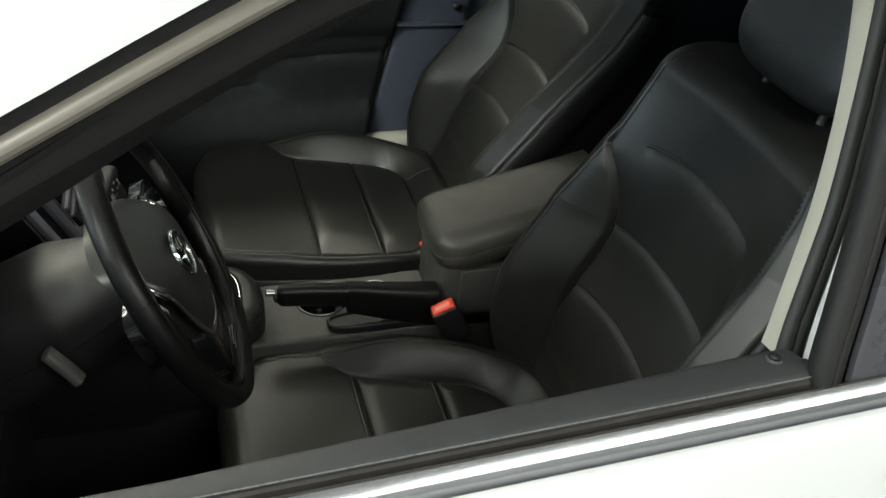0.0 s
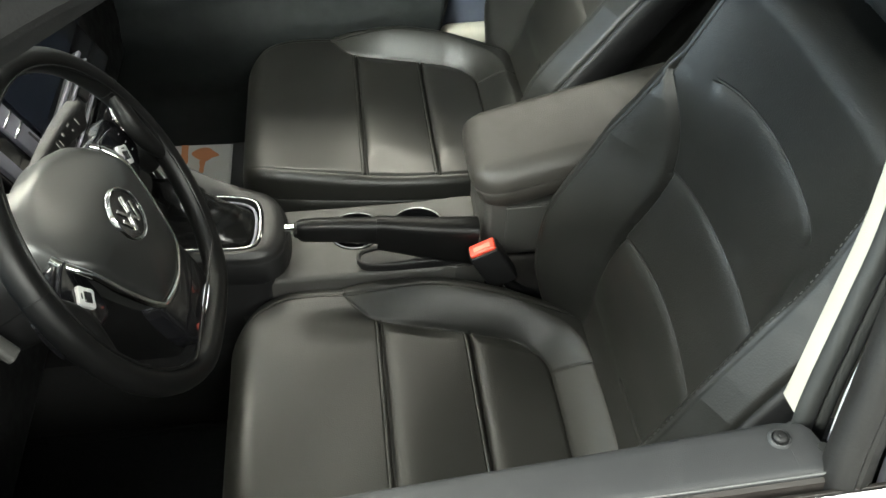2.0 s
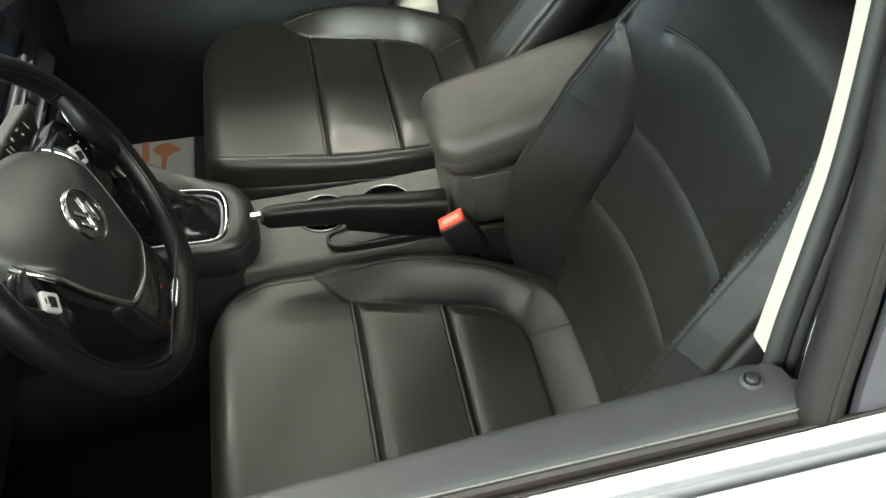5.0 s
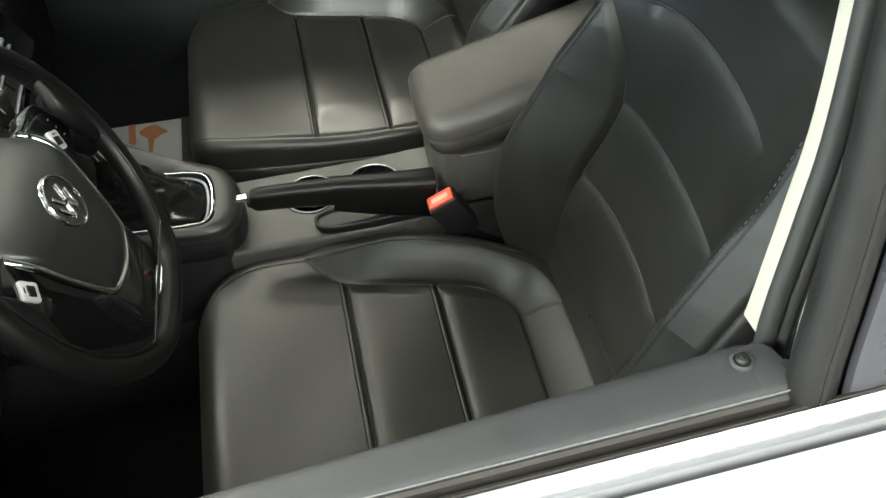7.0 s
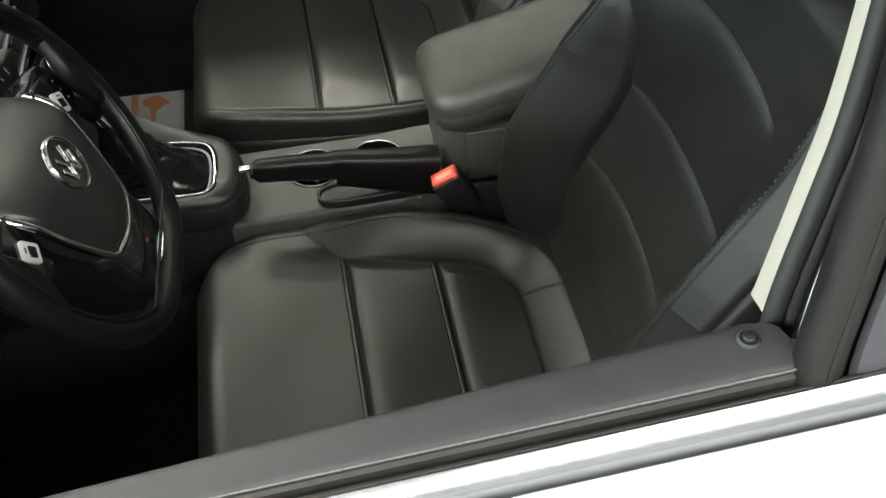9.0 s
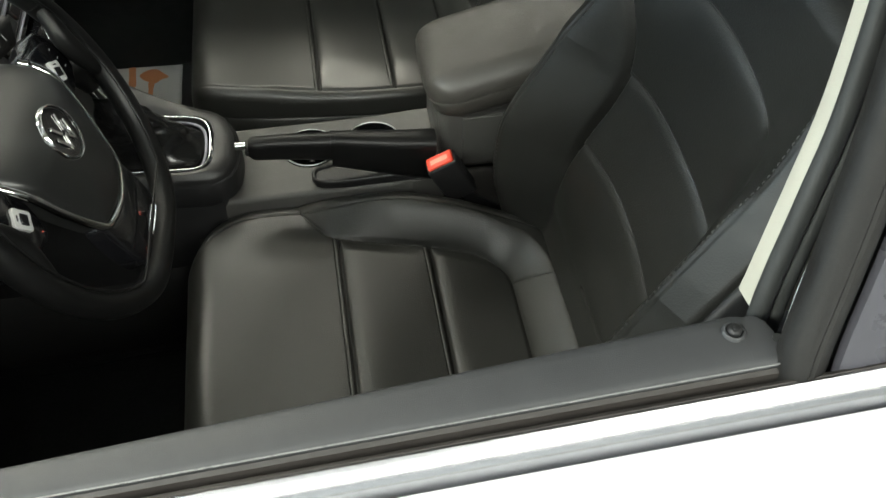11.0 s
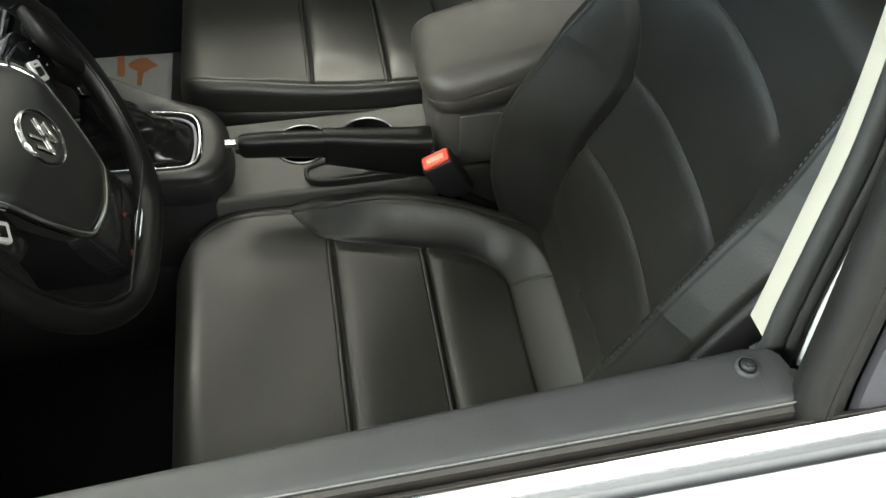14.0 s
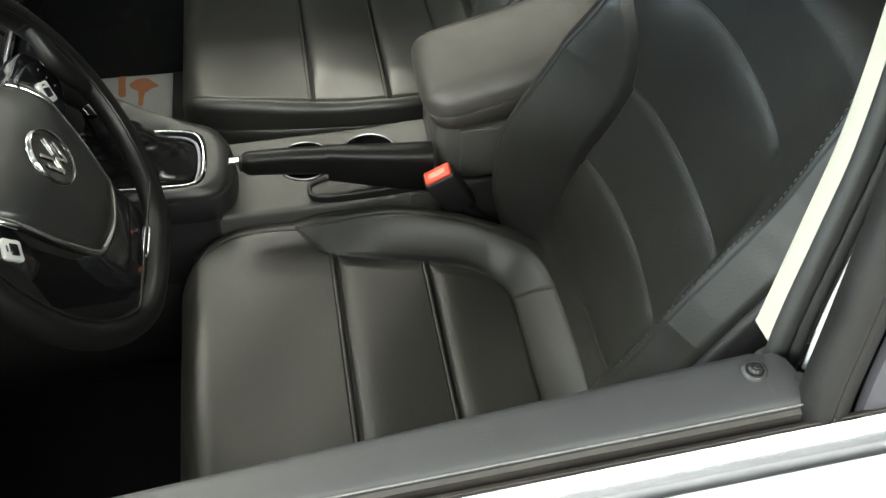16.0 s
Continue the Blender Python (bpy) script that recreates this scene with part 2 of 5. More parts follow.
# ---------- the hall round the car ----------
HX0, HX1, HY0, HY1, HZ = -6.0, 5.0, -5.0, 5.0, 3.2
hall = []
for name, lo, hi, mat, lab in (
    ("floor", (HX0, HY0, -0.1), (HX1, HY1, 0), HALL_FLOOR, "grey concrete hall floor under the car"),
    ("ceiling", (HX0, HY0, HZ), (HX1, HY1, HZ + 0.1), HALL_CEILING, "plain pale hall ceiling with added light fittings"),
    ("wall_north", (HX0, HY1, 0), (HX1, HY1 + 0.1, HZ), HALL_WALL, "plain white plaster hall wall"),
    ("wall_south", (HX0, HY0 - 0.1, 0), (HX1, HY0, HZ), HALL_WALL, "plain white plaster hall wall"),
    ("wall_east", (HX1, HY0, 0), (HX1 + 0.1, HY1, HZ), HALL_WALL, "plain white plaster hall wall"),
):
    ob = part(name, rbox(lo, hi, 0), mat, None)
    tagged(ob, lab, name.split("_")[0], kind="structure")
# front wall with one wide window that lets the bluish daylight in
WY0, WY1, WZ0, WZ1 = -1.6, 2.4, 1.0, 2.6
ob = part("wall_west", join(*[rbox((HX0 - 0.1, a, c), (HX0, b, d), 0) for a, b, c, d in ((HY0, WY0, 0, HZ), (WY1, HY1, 0, HZ), (WY0, WY1, 0, WZ0), (WY0, WY1, WZ1, HZ))]), HALL_WALL, None)
tagged(ob, "white plaster hall wall with one wide window", "wall", kind="structure")
win = thing("window_1", (HX0, 0.4, WZ0), "wide hall window with white frame bars", "window", kind="structure")
for a, b in ((WY0, WY0 + 0.05), (0.375, 0.425), (WY1 - 0.05, WY1)):
    part("upright", rbox((HX0 - 0.08, a, WZ0), (HX0 - 0.02, b, WZ1), 0.006), LAMP_METAL, win)
for a, b in ((WZ0, WZ0 + 0.05), (WZ1 - 0.05, WZ1)):
    part("cross_bar", rbox((HX0 - 0.075, WY0 + 0.05, a), (HX0 - 0.025, WY1 - 0.05, b), 0.006), LAMP_METAL, win)
day = bpy.data.lights.new("window_daylight", "AREA")
day.shape, day.size, day.size_y, day.energy, day.color = "RECTANGLE", WY1 - WY0, WZ1 - WZ0, 190, (0.68, 0.88, 1.0)
new("window_daylight", day).matrix_world = look((HX0 - 0.12, (WY0 + WY1) / 2, (WZ0 + WZ1) / 2), (0, 0.4, 1.5))
for lx, ly, ln, watts in LAMPS:
    lt = thing("ceiling_light", (lx, ly, HZ), "white light fitting added out of view under the hall ceiling", "lamp", "tube lights of the hall")
    part("housing", rbox((lx - ln / 2, ly - 0.27, LAMP_Z - 0.03), (lx + ln / 2, ly + 0.27, HZ), 0.01), LAMP_METAL, lt)
    part("diffuser", rbox((lx - ln / 2 + 0.02, ly - 0.24, LAMP_Z - 0.07), (lx + ln / 2 - 0.02, ly + 0.24, LAMP_Z - 0.03), 0.01), TUBE_GLOW, lt, "glowing diffuser")

# ---------- car shell ----------
def belt(x):
    return 1.058 + 0.065 * x


def side_y(z):
    """The lean of the side window's plane."""
    return -0.775 + 0.30 * (z - 1.058)


ROOF_EDGE = [(-1.10, 1.005), (-0.85, 1.138), (-0.64, 1.248), (-0.579, 1.279), (-0.526, 1.306), (-0.45, 1.343), (-0.40, 1.364), (-0.324, 1.387), (-0.21, 1.412), (-0.08, 1.428), (0.07, 1.436)]
REAR_EDGE = [(-0.024, 1.03), (-0.0205, 1.07), (-0.0125, 1.118), (-0.003, 1.182), (0.0055, 1.265), (0.013, 1.33), (0.021, 1.41)]

car = thing("car", (0.3, 0, 0), "white saloon car with its side window lowered", "car")
# body side behind the door, roof, bonnet end and floor
edge = smooth_path([(x, side_y(z) + 0.012, z + 0.05) for x, z in ROOF_EDGE] + [(0.5, side_y(1.45), 1.49), (1.2, -0.63, 1.46)], 60)


def roof_mesh():
    verts, faces, m = [], [], 28
    for x, y, z in edge:
        for j in range(m + 1):
            s = -1 + 2 * j / m
            verts.append((x, -y * s, z + 0.055 * (1 - abs(s) ** 2.2) * min(1, max(0.05, (x + 0.75) / 0.35))))
    for i in range(len(edge) - 1):
        if edge[i][0] < -0.48:
            continue
        for j in range(m):
            a = i * (m + 1) + j
            faces.append((a, a + 1, a + m + 2, a + m + 1))
    return verts, faces


rv, rf = roof_mesh()
roof = raw("roof", rv, rf, WHITE_PAINT, car, "white painted roof")
sol = roof.modifiers.new("thick", "SOLIDIFY")
sol.thickness, sol.offset = 0.012, -1
liner = raw("headliner", [(x, y * 0.985, z - 0.03) for x, y, z in rv], rf, HEADLINER, car, "pale beige headliner")
sol = liner.modifiers.new("thick", "SOLIDIFY")
sol.thickness, sol.offset = 0.008, -1

for sgn in (-1, 1):
    # white cant rail over the door frame, rolling onto the roof
    rail = smooth_path([(x, side_y(z) * -sgn, z) for x, z in ROOF_EDGE] + [(0.5, 0.655 * sgn, 1.445), (1.2, 0.64 * sgn, 1.41)], 90)
    sec = [(-0.045, 0.052), (0.004, 0.052), (0.0, 0.075), (-0.03, 0.098), (-0.09, 0.115), (-0.10, 0.10), (-0.06, 0.06)]
    sec = [(-a * sgn, b) for a, b in sec]
    sweep("cant_rail", rail, sec, WHITE_PAINT, car, "white painted roof rail and windscreen pillar", up=(0, 0, 1), sharp=50)
    sec = [(-0.02, 0.041), (0.0015, 0.041), (0.001, 0.0515), (-0.02, 0.0515)]
    sweep("roof_seam", rail, [(-a * sgn, b) for a, b in sec], CARPET, car, "black shut line")
    # inner pillar and header trim, pale
    sec = [(-0.016, 0.024), (-0.018, 0.000), (-0.026, -0.0105), (-0.032, -0.0135), (-0.05, -0.011), (-0.085, 0.01), (-0.10, 0.04), (-0.09, 0.05)]
    sweep("pillar_trim", rail[:60], [(-a * sgn, b) for a, b in sec], BEIGE, car, "pale beige windscreen pillar trim")

# body behind the driver's door, and on the passenger's side
SKIN = [(-0.8030, 1.0305), (-0.8070, 1.0280), (-0.8160, 1.015), (-0.8270, 0.985), (-0.842, 0.94), (-0.862, 0.86), (-0.874, 0.75), (-0.878, 0.60), (-0.872, 0.42), (-0.85, 0.30)]


def skin(x0, x1, sgn, name, parent, n=30):
    verts, faces = [], []
    k = len(SKIN)
    for i in range(n + 1):
        x = x0 + (x1 - x0) * i / n
        for y, z in SKIN:
            verts.append((x, -y * sgn, z + (0.065 * x) * max(0, (z - 0.3) / 0.75)))
    for i in range(n):
        for j in range(k - 1):
            a = i * k + j
            faces.append((a, a + 1, a + k + 1, a + k))
    ob = raw(name, verts, faces, WHITE_PAINT, parent, "glossy white painted metal")
    s = ob.modifiers.new("thick", "SOLIDIFY")
    s.thickness, s.offset = 0.012, 1
    return ob


skin(0.145, 1.3, -1, "rear_side", car)
skin(0.105, 1.3, 1, "rear_side", car)
skin(-1.9, -1.115, -1, "front_wing", car)
skin(-1.9, -1.065, 1, "front_wing", car)
part("bonnet", rbox((-1.95, -0.78, 0.93), (-1.18, 0.78, 0.975), 0.02), WHITE_PAINT, car)
part("underbody", rbox((-1.9, -0.85, 0.17), (1.3, 0.85, 0.205), 0.02), DARK_PLASTIC, car)
part("bulkhead", rbox((-1.22, -0.80, 0.2), (-1.16, 0.80, 0.95), 0.02), DARK_PLASTIC, car)
# carried up to the roof, out of view, to cut light from behind
part("rear_panel", rbox((1.2, -0.80, 0.2), (1.26, 0.74, 1.45), 0.02), BLUE_CAST, car)
part("front_panel", rbox((-1.95, -0.84, 0.25), (-1.9, 0.84, 0.93), 0.02), WHITE_PAINT, car)
# floor carpet with a tunnel
part("carpet", join(rbox((-1.16, -0.76, 0.2), (1.2, 0.76, 0.235), 0.01), rbox((-1.16, -0.10, 0.2), (1.2, 0.10, 0.42), 0.05, 3)), CARPET, car, "black floor carpet")
# windscreen
ws = raw("windscreen", [(-1.16, -0.68, 1.0), (-1.16, 0.68, 1.0), (-0.5, 0.60, 1.425), (-0.5, -0.60, 1.425)], [(0, 1, 2, 3)], GLASS, car, "clear windscreen glass")
ws.visible_shadow = False
s = ws.modifiers.new("thick", "SOLIDIFY")
s.thickness = 0.005
# unseen upper sides and opaque panes, added to keep light out of the rear
for sgn in (-1, 1):
    up = rbox((0.30, -0.01, 0), (1.25, 0.01, 0.40), 0.008)
    up.transform(Matrix.Translation((0, 0.75 * sgn, 1.06)) @ pose(0, 0, 0, 17 * sgn))
    part("rear_side_blocker", up, WHITE_PAINT, car, "white rear roof side, unseen, keeps light out of the rear")
    up = rbox((0.36, -0.004, 0.04), (0.95, 0.004, 0.33), 0.004)
    up.transform(Matrix.Translation((0, 0.762 * sgn, 1.06)) @ pose(0, 0, 0, 17 * sgn))
    part("rear_pane_blocker", up, SCREEN, car, "opaque dark pane, unseen, keeps light out of the rear")
for sgn in (-1, 1):
    part("rear_side_trim", rbox((0.145, 0.735 * sgn - 0.012, 0.22), (1.2, 0.735 * sgn + 0.012, 1.07), 0.008), BLUE_CAST, car, "dark rear side trim with bluish light in its colour")
    part("sill", rbox((-1.14, 0.765 * sgn - 0.045, 0.205), (1.2, 0.765 * sgn + 0.045, 0.30), 0.012), DARK_PLASTIC, car, "black door sill")
part("rear_shelf", rbox((0.85, -0.72, 0.95), (1.2, 0.72, 0.98), 0.01), BLUE_CAST, car)
part("rear_bench", join(rbox((0.62, -0.66, 0.3), (1.1, 0.66, 0.54), 0.05, 3), rbox((1.0, -0.66, 0.4), (1.16, 0.66, 1.02), 0.06, 3, None)), BLUE_CAST, car, "dark rear bench seat with bluish light in its colour")

# pillar behind the driver's door: painted flange, rubber seal, pale inner trim
def up_in(i, p):
    return (1, 0, 0)


flange = smooth_path([(x + 0.040, side_y(z) + 0.043, z) for x, z in REAR_EDGE[:4]], 24)
sweep("pillar_flange", flange, rrect(0.004, 0.024, 0.001, 2), WHITE_PAINT, car, "white painted door pillar", up=(0.9, -0.43, 0), scale=lambda t: 1.0 - 0.75 * t)
trimc = [(-0.015, -0.711, 0.98), (-0.009, -0.708, 1.03), (0.011, -0.686, 1.097), (0.026, -0.668, 1.15), (0.037, -0.645, 1.225), (0.043, -0.622, 1.29), (0.043, -0.598, 1.36), (0.04, -0.58, 1.42)]
trimc = smooth_path(trimc, 40)
sweep("pillar_trim", trimc[3:] + np.array((0.0345, 0.0115, 0)), rrect(0.026, 0.055, 0.004, 3), BEIGE, car, "pale cream pillar trim", up=up_in)
sealp = smooth_path([(x, side_y(z) + 0.06, z) for x, z in ((-0.022, 0.98), (-0.017, 1.02), (-0.010, 1.059), (0.0055, 1.119), (0.0185, 1.173), (0.029, 1.253), (0.0355, 1.33), (0.0385, 1.42))], 40)
for dx, r in ((0.007, 0.0072), (0.0185, 0.0065)):
    sweep("door_seal", sealp + np.array((dx, 0, 0)), ring(r, 12), RUBBER, car, "black rubber door seal", up=up_in)
sweep("seal_web", sealp + np.array((0.0145, 0.004, 0)), rrect(0.003, 0.024, 0.001, 2), RUBBER, car, "", up=up_in)
part("lower_pillar_trim", rbox((0.0, -0.715, 0.6), (0.06, -0.69, 0.995), 0.01), TRIM_GREY, car, "grey lower pillar trim")

# ---------- driver's door ----------
door = thing("front_door", (-0.5, -0.82, 0.3), "closed white front car door with its window wound down", "door")
DX0, DX1 = -1.10, 0.14
skin(DX0, DX1, -1, "door_skin", door)
xs = np.linspace(DX0 + 0.02, -0.012, 40)


def along(off_y=0.0, off_z=0.0, x0=DX0 + 0.02, x1=-0.012, n=40):
    return [(x, -0.775 + off_y, belt(x) + off_z) for x in np.linspace(x0, x1, n)]


# inner top rail of the door card; section from the lip inwards (side is -y here)
rail_sec = [(0.0, -0.016), (0.0006, -0.002), (-0.0015, 0.0), (-0.006, 0.0012), (-0.016, 0.0008), (-0.033, 0.0), (-0.039, -0.0015), (-0.044, -0.006), (-0.055, -0.03), (-0.064, -0.075), (-0.068, -0.13), (-0.04, -0.13), (-0.03, -0.05)]


sweep("door_card_top", along(x1=-0.036), rail_sec, TRIM_GREY, door, "grey textured plastic window ledge", sharp=35, scale=lambda t: max(0.55, 1 - 0.4 * (1 - t) * 1.05 / 0.47))
# the rounded rear end of the ledge
endp = [(-0.036, -0.07), (-0.034, -0.0435), (-0.0305, -0.0428), (-0.027, -0.0415), (-0.024, -0.0397), (-0.021, -0.0372), (-0.0185, -0.034), (-0.0165, -0.030), (-0.0150, -0.025)]
verts, faces = [], []
top_sec = rail_sec
for x, cut in endp:
    for a, b in top_sec:
        aa = max(a, cut)
        low = -0.0015 if a < cut else 0.01
        verts.append((x, -0.775 - aa, belt(x) + min(b, low)))
k = len(top_sec)
for i in range(len(endp) - 1):
    for j in range(k):
        faces.append((i * k + j, i * k + (j + 1) % k, (i + 1) * k + (j + 1) % k, (i + 1) * k + j))
faces.append(tuple((len(endp) - 1) * k + j for j in range(k)))
raw("ledge_end", verts, faces, TRIM_GREY, door, "", 35)
# thin pale bead: the glint along the outer edge, painted in
sweep("ledge_lip", along(-0.0004, 0.0002, x1=-0.0155), ring(0.00065, 8), LIP_GLINT, door, "pale line in place of the glint on the ledge's edge")
# inner and outer glass wiper strips and the slot between
sweep("inner_wiper", along(x1=-0.006), [(0.0008, -0.0035), (0.0038, -0.005), (0.0054, -0.012), (0.0008, -0.018)], OLD_RUBBER, door, "brown-black glass wiper strip", sharp=20)
sweep("slot_floor", along(x1=-0.006), [(0.0, -0.019), (0.015, -0.019), (0.015, -0.03), (0.0, -0.03)], RUBBER, door)
sweep("outer_wiper", along(x1=0.13), [(0.0078, -0.008), (0.0100, -0.0038), (0.0125, -0.0026), (0.0143, -0.0045), (0.0143, -0.02), (0.0078, -0.02)], OLD_RUBBER, door, "worn black outer wiper strip", sharp=20)
chrome_sec = [(0.0138, -0.006), (0.0143, -0.0022), (0.0155, -0.0015), (0.0185, -0.0032), (0.0220, -0.0058), (0.0248, -0.0082), (0.0265, -0.0105), (0.0275, -0.0135), (0.0283, -0.0185), (0.0286, -0.0240), (0.0285, -0.0300), (0.016, -0.026)]
sweep("belt_moulding", along(x1=0.135), chrome_sec, BELT_CHROME, door, "polished chrome belt moulding", sharp=25)
# lock button with its collar
kx, ky = -0.0405, -0.7475
prof = [(0.0, 0.0072), (0.0026, 0.0070), (0.0042, 0.0060), (0.0048, 0.0044), (0.0048, 0.0012)]


def lathe(profile, m, seg=28):
    bm = bmesh.new()
    rings = []
    for r, z in profile:
        if r < 1e-6:
            rings.append([bm.verts.new((0, 0, z))])
        else:
            rings.append([bm.verts.new((r * math.cos(2 * math.pi * i / seg), r * math.sin(2 * math.pi * i / seg), z)) for i in range(seg)])
    for a, b in zip(rings, rings[1:]):
        for i in range(seg):
            j = (i + 1) % seg
            if len(a) == 1 and len(b) == 1:
                continue
            if len(a) == 1:
                bm.faces.new((a[0], b[i], b[j]))
            elif len(b) == 1:
                bm.faces.new((a[i], b[0], a[j]))
            else:
                bm.faces.new((a[i], b[i], b[j], a[j]))
    bm.transform(m)
    return bm


# dark disc, slightly proud, drawn for the shade in the ledge's notch
part("notch_dark_disc", lathe([(0.0, 0.0008), (0.0035, 0.0008), (0.004, -0.004)], Matrix.Translation((-0.0155, -0.7575, belt(-0.0155) + 0.0005)), 16), RUBBER, door, "dark disc in place of a shaded notch")
KM = Matrix.Translation((kx, ky, belt(kx) + 0.0004))
knob = part("lock_button", lathe([(r, 0.72 * z) for r, z in prof], KM), DARK_PLASTIC, door, "dark lock button pushed down")
part("collar", lathe([(0.0052, 0.0004), (0.0055, 0.0020), (0.0064, 0.0023), (0.0074, 0.0016), (0.0080, 0.0)], KM), TRIM_GREY, knob, "raised grey collar")
part("cap", lathe([(0.0, 0.0057), (0.0014, 0.0056), (0.0018, 0.0050)], KM), DARK_PLASTIC, knob)

# window frame: rear upright and the rail along the roof
rear = smooth_path([(x, side_y(z), z) for x, z in REAR_EDGE], 40)
sec = [(-0.002, 0.0), (0.004, 0.001), (0.009, 0.004), (0.012, 0.009), (0.0122, 0.0135), (0.0108, 0.0155), (0.0118, 0.018), (0.0105, 0.023), (0.0075, 0.0275), (0.003, 0.0315), (-0.002, 0.034), (-0.010, 0.036), (-0.010, 0.002)]
sweep("glass_channel", rear, [(-a, b) for a, b in sec], CHANNEL, door, "black rubber glass channel", up=(1, 0, 0), sharp=30)
sweep("channel_lip", rear + np.array((0.011, 0.012, 0)), ring(0.0045, 8), RUBBER, door, "", up=(1, 0, 0))
sweep("channel_backing", rear + np.array((0.038, 0.010, 0)), rrect(0.004, 0.034, 0.001, 2), RUBBER, door, "", up=(1, 0, 0))
cover = smooth_path([(x + 0.0355, side_y(z) - 0.002, z) for x, z in REAR_EDGE], 30)
sweep("pillar_cover", cover, [(0.0, 0.0), (-0.006, 0.001), (-0.008, 0.006), (-0.008, 0.10), (0.0, 0.10)], PILLAR_COVER, door, "dark grey pillar cover", up=(1, 0, 0), sharp=25)
part("corner_plug", rbox((-0.0145, -0.7825, 1.038), (0.000, -0.7755, 1.0555), 0.003), OLD_RUBBER, door, "small rubber corner plug")
top_rail = smooth_path([(x, side_y(z), z) for x, z in ROOF_EDGE], 80)
sweep("upper_seal", top_rail, [(0.0, -0.001), (0.004, 0.004), (0.005, 0.012), (0.0035, 0.020), (0.005, 0.026), (-0.010, 0.028), (-0.012, 0.004), (-0.006, -0.001)], SEAL_BLACK, door, "black rubber window seal", sharp=30)
sweep("window_frame", top_rail, [(0.001, 0.0262), (0.005, 0.0266), (0.0085, 0.0282), (0.0102, 0.0310), (0.0102, 0.0340), (0.0085, 0.0372), (0.0050, 0.0400), (0.001, 0.0412), (-0.02, 0.0412), (-0.02, 0.0262)], FRAME_GLOSS, door, "satin grey window frame", sharp=25)
# pale lip of the pillar trim inside the seal, seen under the frame
lip = smooth_path([(x, side_y(z + 0.03) + 0.028, z) for x, z in ((-1.10, 0.975), (-0.85, 1.109), (-0.64, 1.222), (-0.54, 1.278), (-0.454, 1.3225), (-0.397, 1.3505), (-0.34, 1.374), (-0.26, 1.400), (-0.18, 1.418))], 60)
sweep("pillar_trim_lip", lip, [(a - 0.003, b) for a, b in rrect(0.006, 0.0040, 0.0015, 3)], BEIGE, car, "pale cream edge of the windscreen pillar trim")
sweep("inner_seal", lip, [(-0.002, 0.0022), (0.003, 0.0004), (0.009, 0.0015), (0.022, 0.016), (0.032, 0.030), (0.034, 0.046), (0.0, 0.046), (-0.012, 0.022)], SEAL_BLACK, car, "black rubber door opening seal", sharp=30)
# the door card below the ledge
sweep("door_card", [(x, -0.70, 0.0) for x in np.linspace(-1.05, 0.05, 12)], [(0.012, belt(-0.5) - 0.125), (0.0, belt(-0.5) - 0.13), (-0.004, 0.80), (-0.03, 0.74), (-0.03, 0.70), (0.0, 0.66), (0.002, 0.40), (0.03, 0.36), (0.07, 0.36), (0.06, 0.9)], DARK_PLASTIC, door, "black door card")

# ---------- passenger's door ----------
pdoor = thing("passenger_door", (-0.5, 0.82, 0.3), "closed passenger door with black door card", "door")
skin(-1.05, 0.09, 1, "door_skin", pdoor)
PY = 0.70


def seam_x(z):
    return -0.037 + 0.235 * (z - 0.797) * 0.95


def card_mesh():
    verts, faces = [], []
    nx, nz = 110, 70
    for i in range(nx + 1):
        for j in range(nz + 1):
            z = 0.235 + 0.805 * j / nz
            x = -1.05 + (seam_x(z) - 0.006 + 1.05) * i / nx
            y = PY
            # upper roll and the crease under it
            y -= 0.022 / (1 + math.exp((0.79 - z) / 0.006))
            y += 0.010 * math.exp(-(((z - 0.725 - 0.05 * (x + 0.2)) / 0.012) ** 2))
            # armrest swell with a scooped pull pocket
            y -= 0.035 / (1 + math.exp((z - 0.57 - 0.06 * max(0, x + 0.45)) / 0.012)) / (1 + math.exp((0.42 - z) / 0.02))
            px, pz = (x + 0.60) / 0.285, (z - 0.665) / 0.058
            e = (abs(px) ** 4 + abs(pz) ** 4) ** 0.25
            y += 0.05 / (1 + math.exp((e - 1) * 30))
            verts.append((x, y, z))
    for i in range(nx):
        for j in range(nz):
            a = i * (nz + 1) + j
            faces.append((a, a + 1, a + nz + 2, a + nz + 1))
    return verts, faces


cv, cf = card_mesh()
card = raw("door_card", cv, cf, CARD_BLACK, pdoor, "black textured door card with a pull pocket", 60)
s = card.modifiers.new("thick", "SOLIDIFY")
s.thickness, s.offset = 0.02, -1
rim_p = [(-0.60 + 0.288 * math.copysign(abs(math.cos(a)) ** 0.5, math.cos(a)), PY - 0.004, 0.665 + 0.060 * math.copysign(abs(math.sin(a)) ** 0.5, math.sin(a))) for a in np.linspace(0, 2 * math.pi, 24, endpoint=False)]
sweep("pocket_edge", closed_curve(rim_p, 110), ring(0.0022, 8), CARD_BLACK, pdoor, "pull pocket rim", up=(0, 1, 0), loop=True)
sweep("edge_seal", [(seam_x(z) + 0.002, PY - 0.004, z) for z in np.linspace(0.34, 1.0, 24)], ring(0.006, 8), RUBBER, pdoor, "black rubber edge seal", up=(1, 0, 0))
# pillar trim beyond that door
sweep("far_pillar_trim", [(seam_x(z) + 0.09, PY + 0.005, z) for z in np.linspace(0.30, 1.05, 20)], rrect(0.03, 0.16, 0.012, 3), BLUE_CAST, car, "dark pillar trim", up=(1, 0, 0))
part("trim_step", rbox((-0.035, PY - 0.028, 0.795), (0.14, PY, 0.80), 0.003), BLUE_CAST, car)
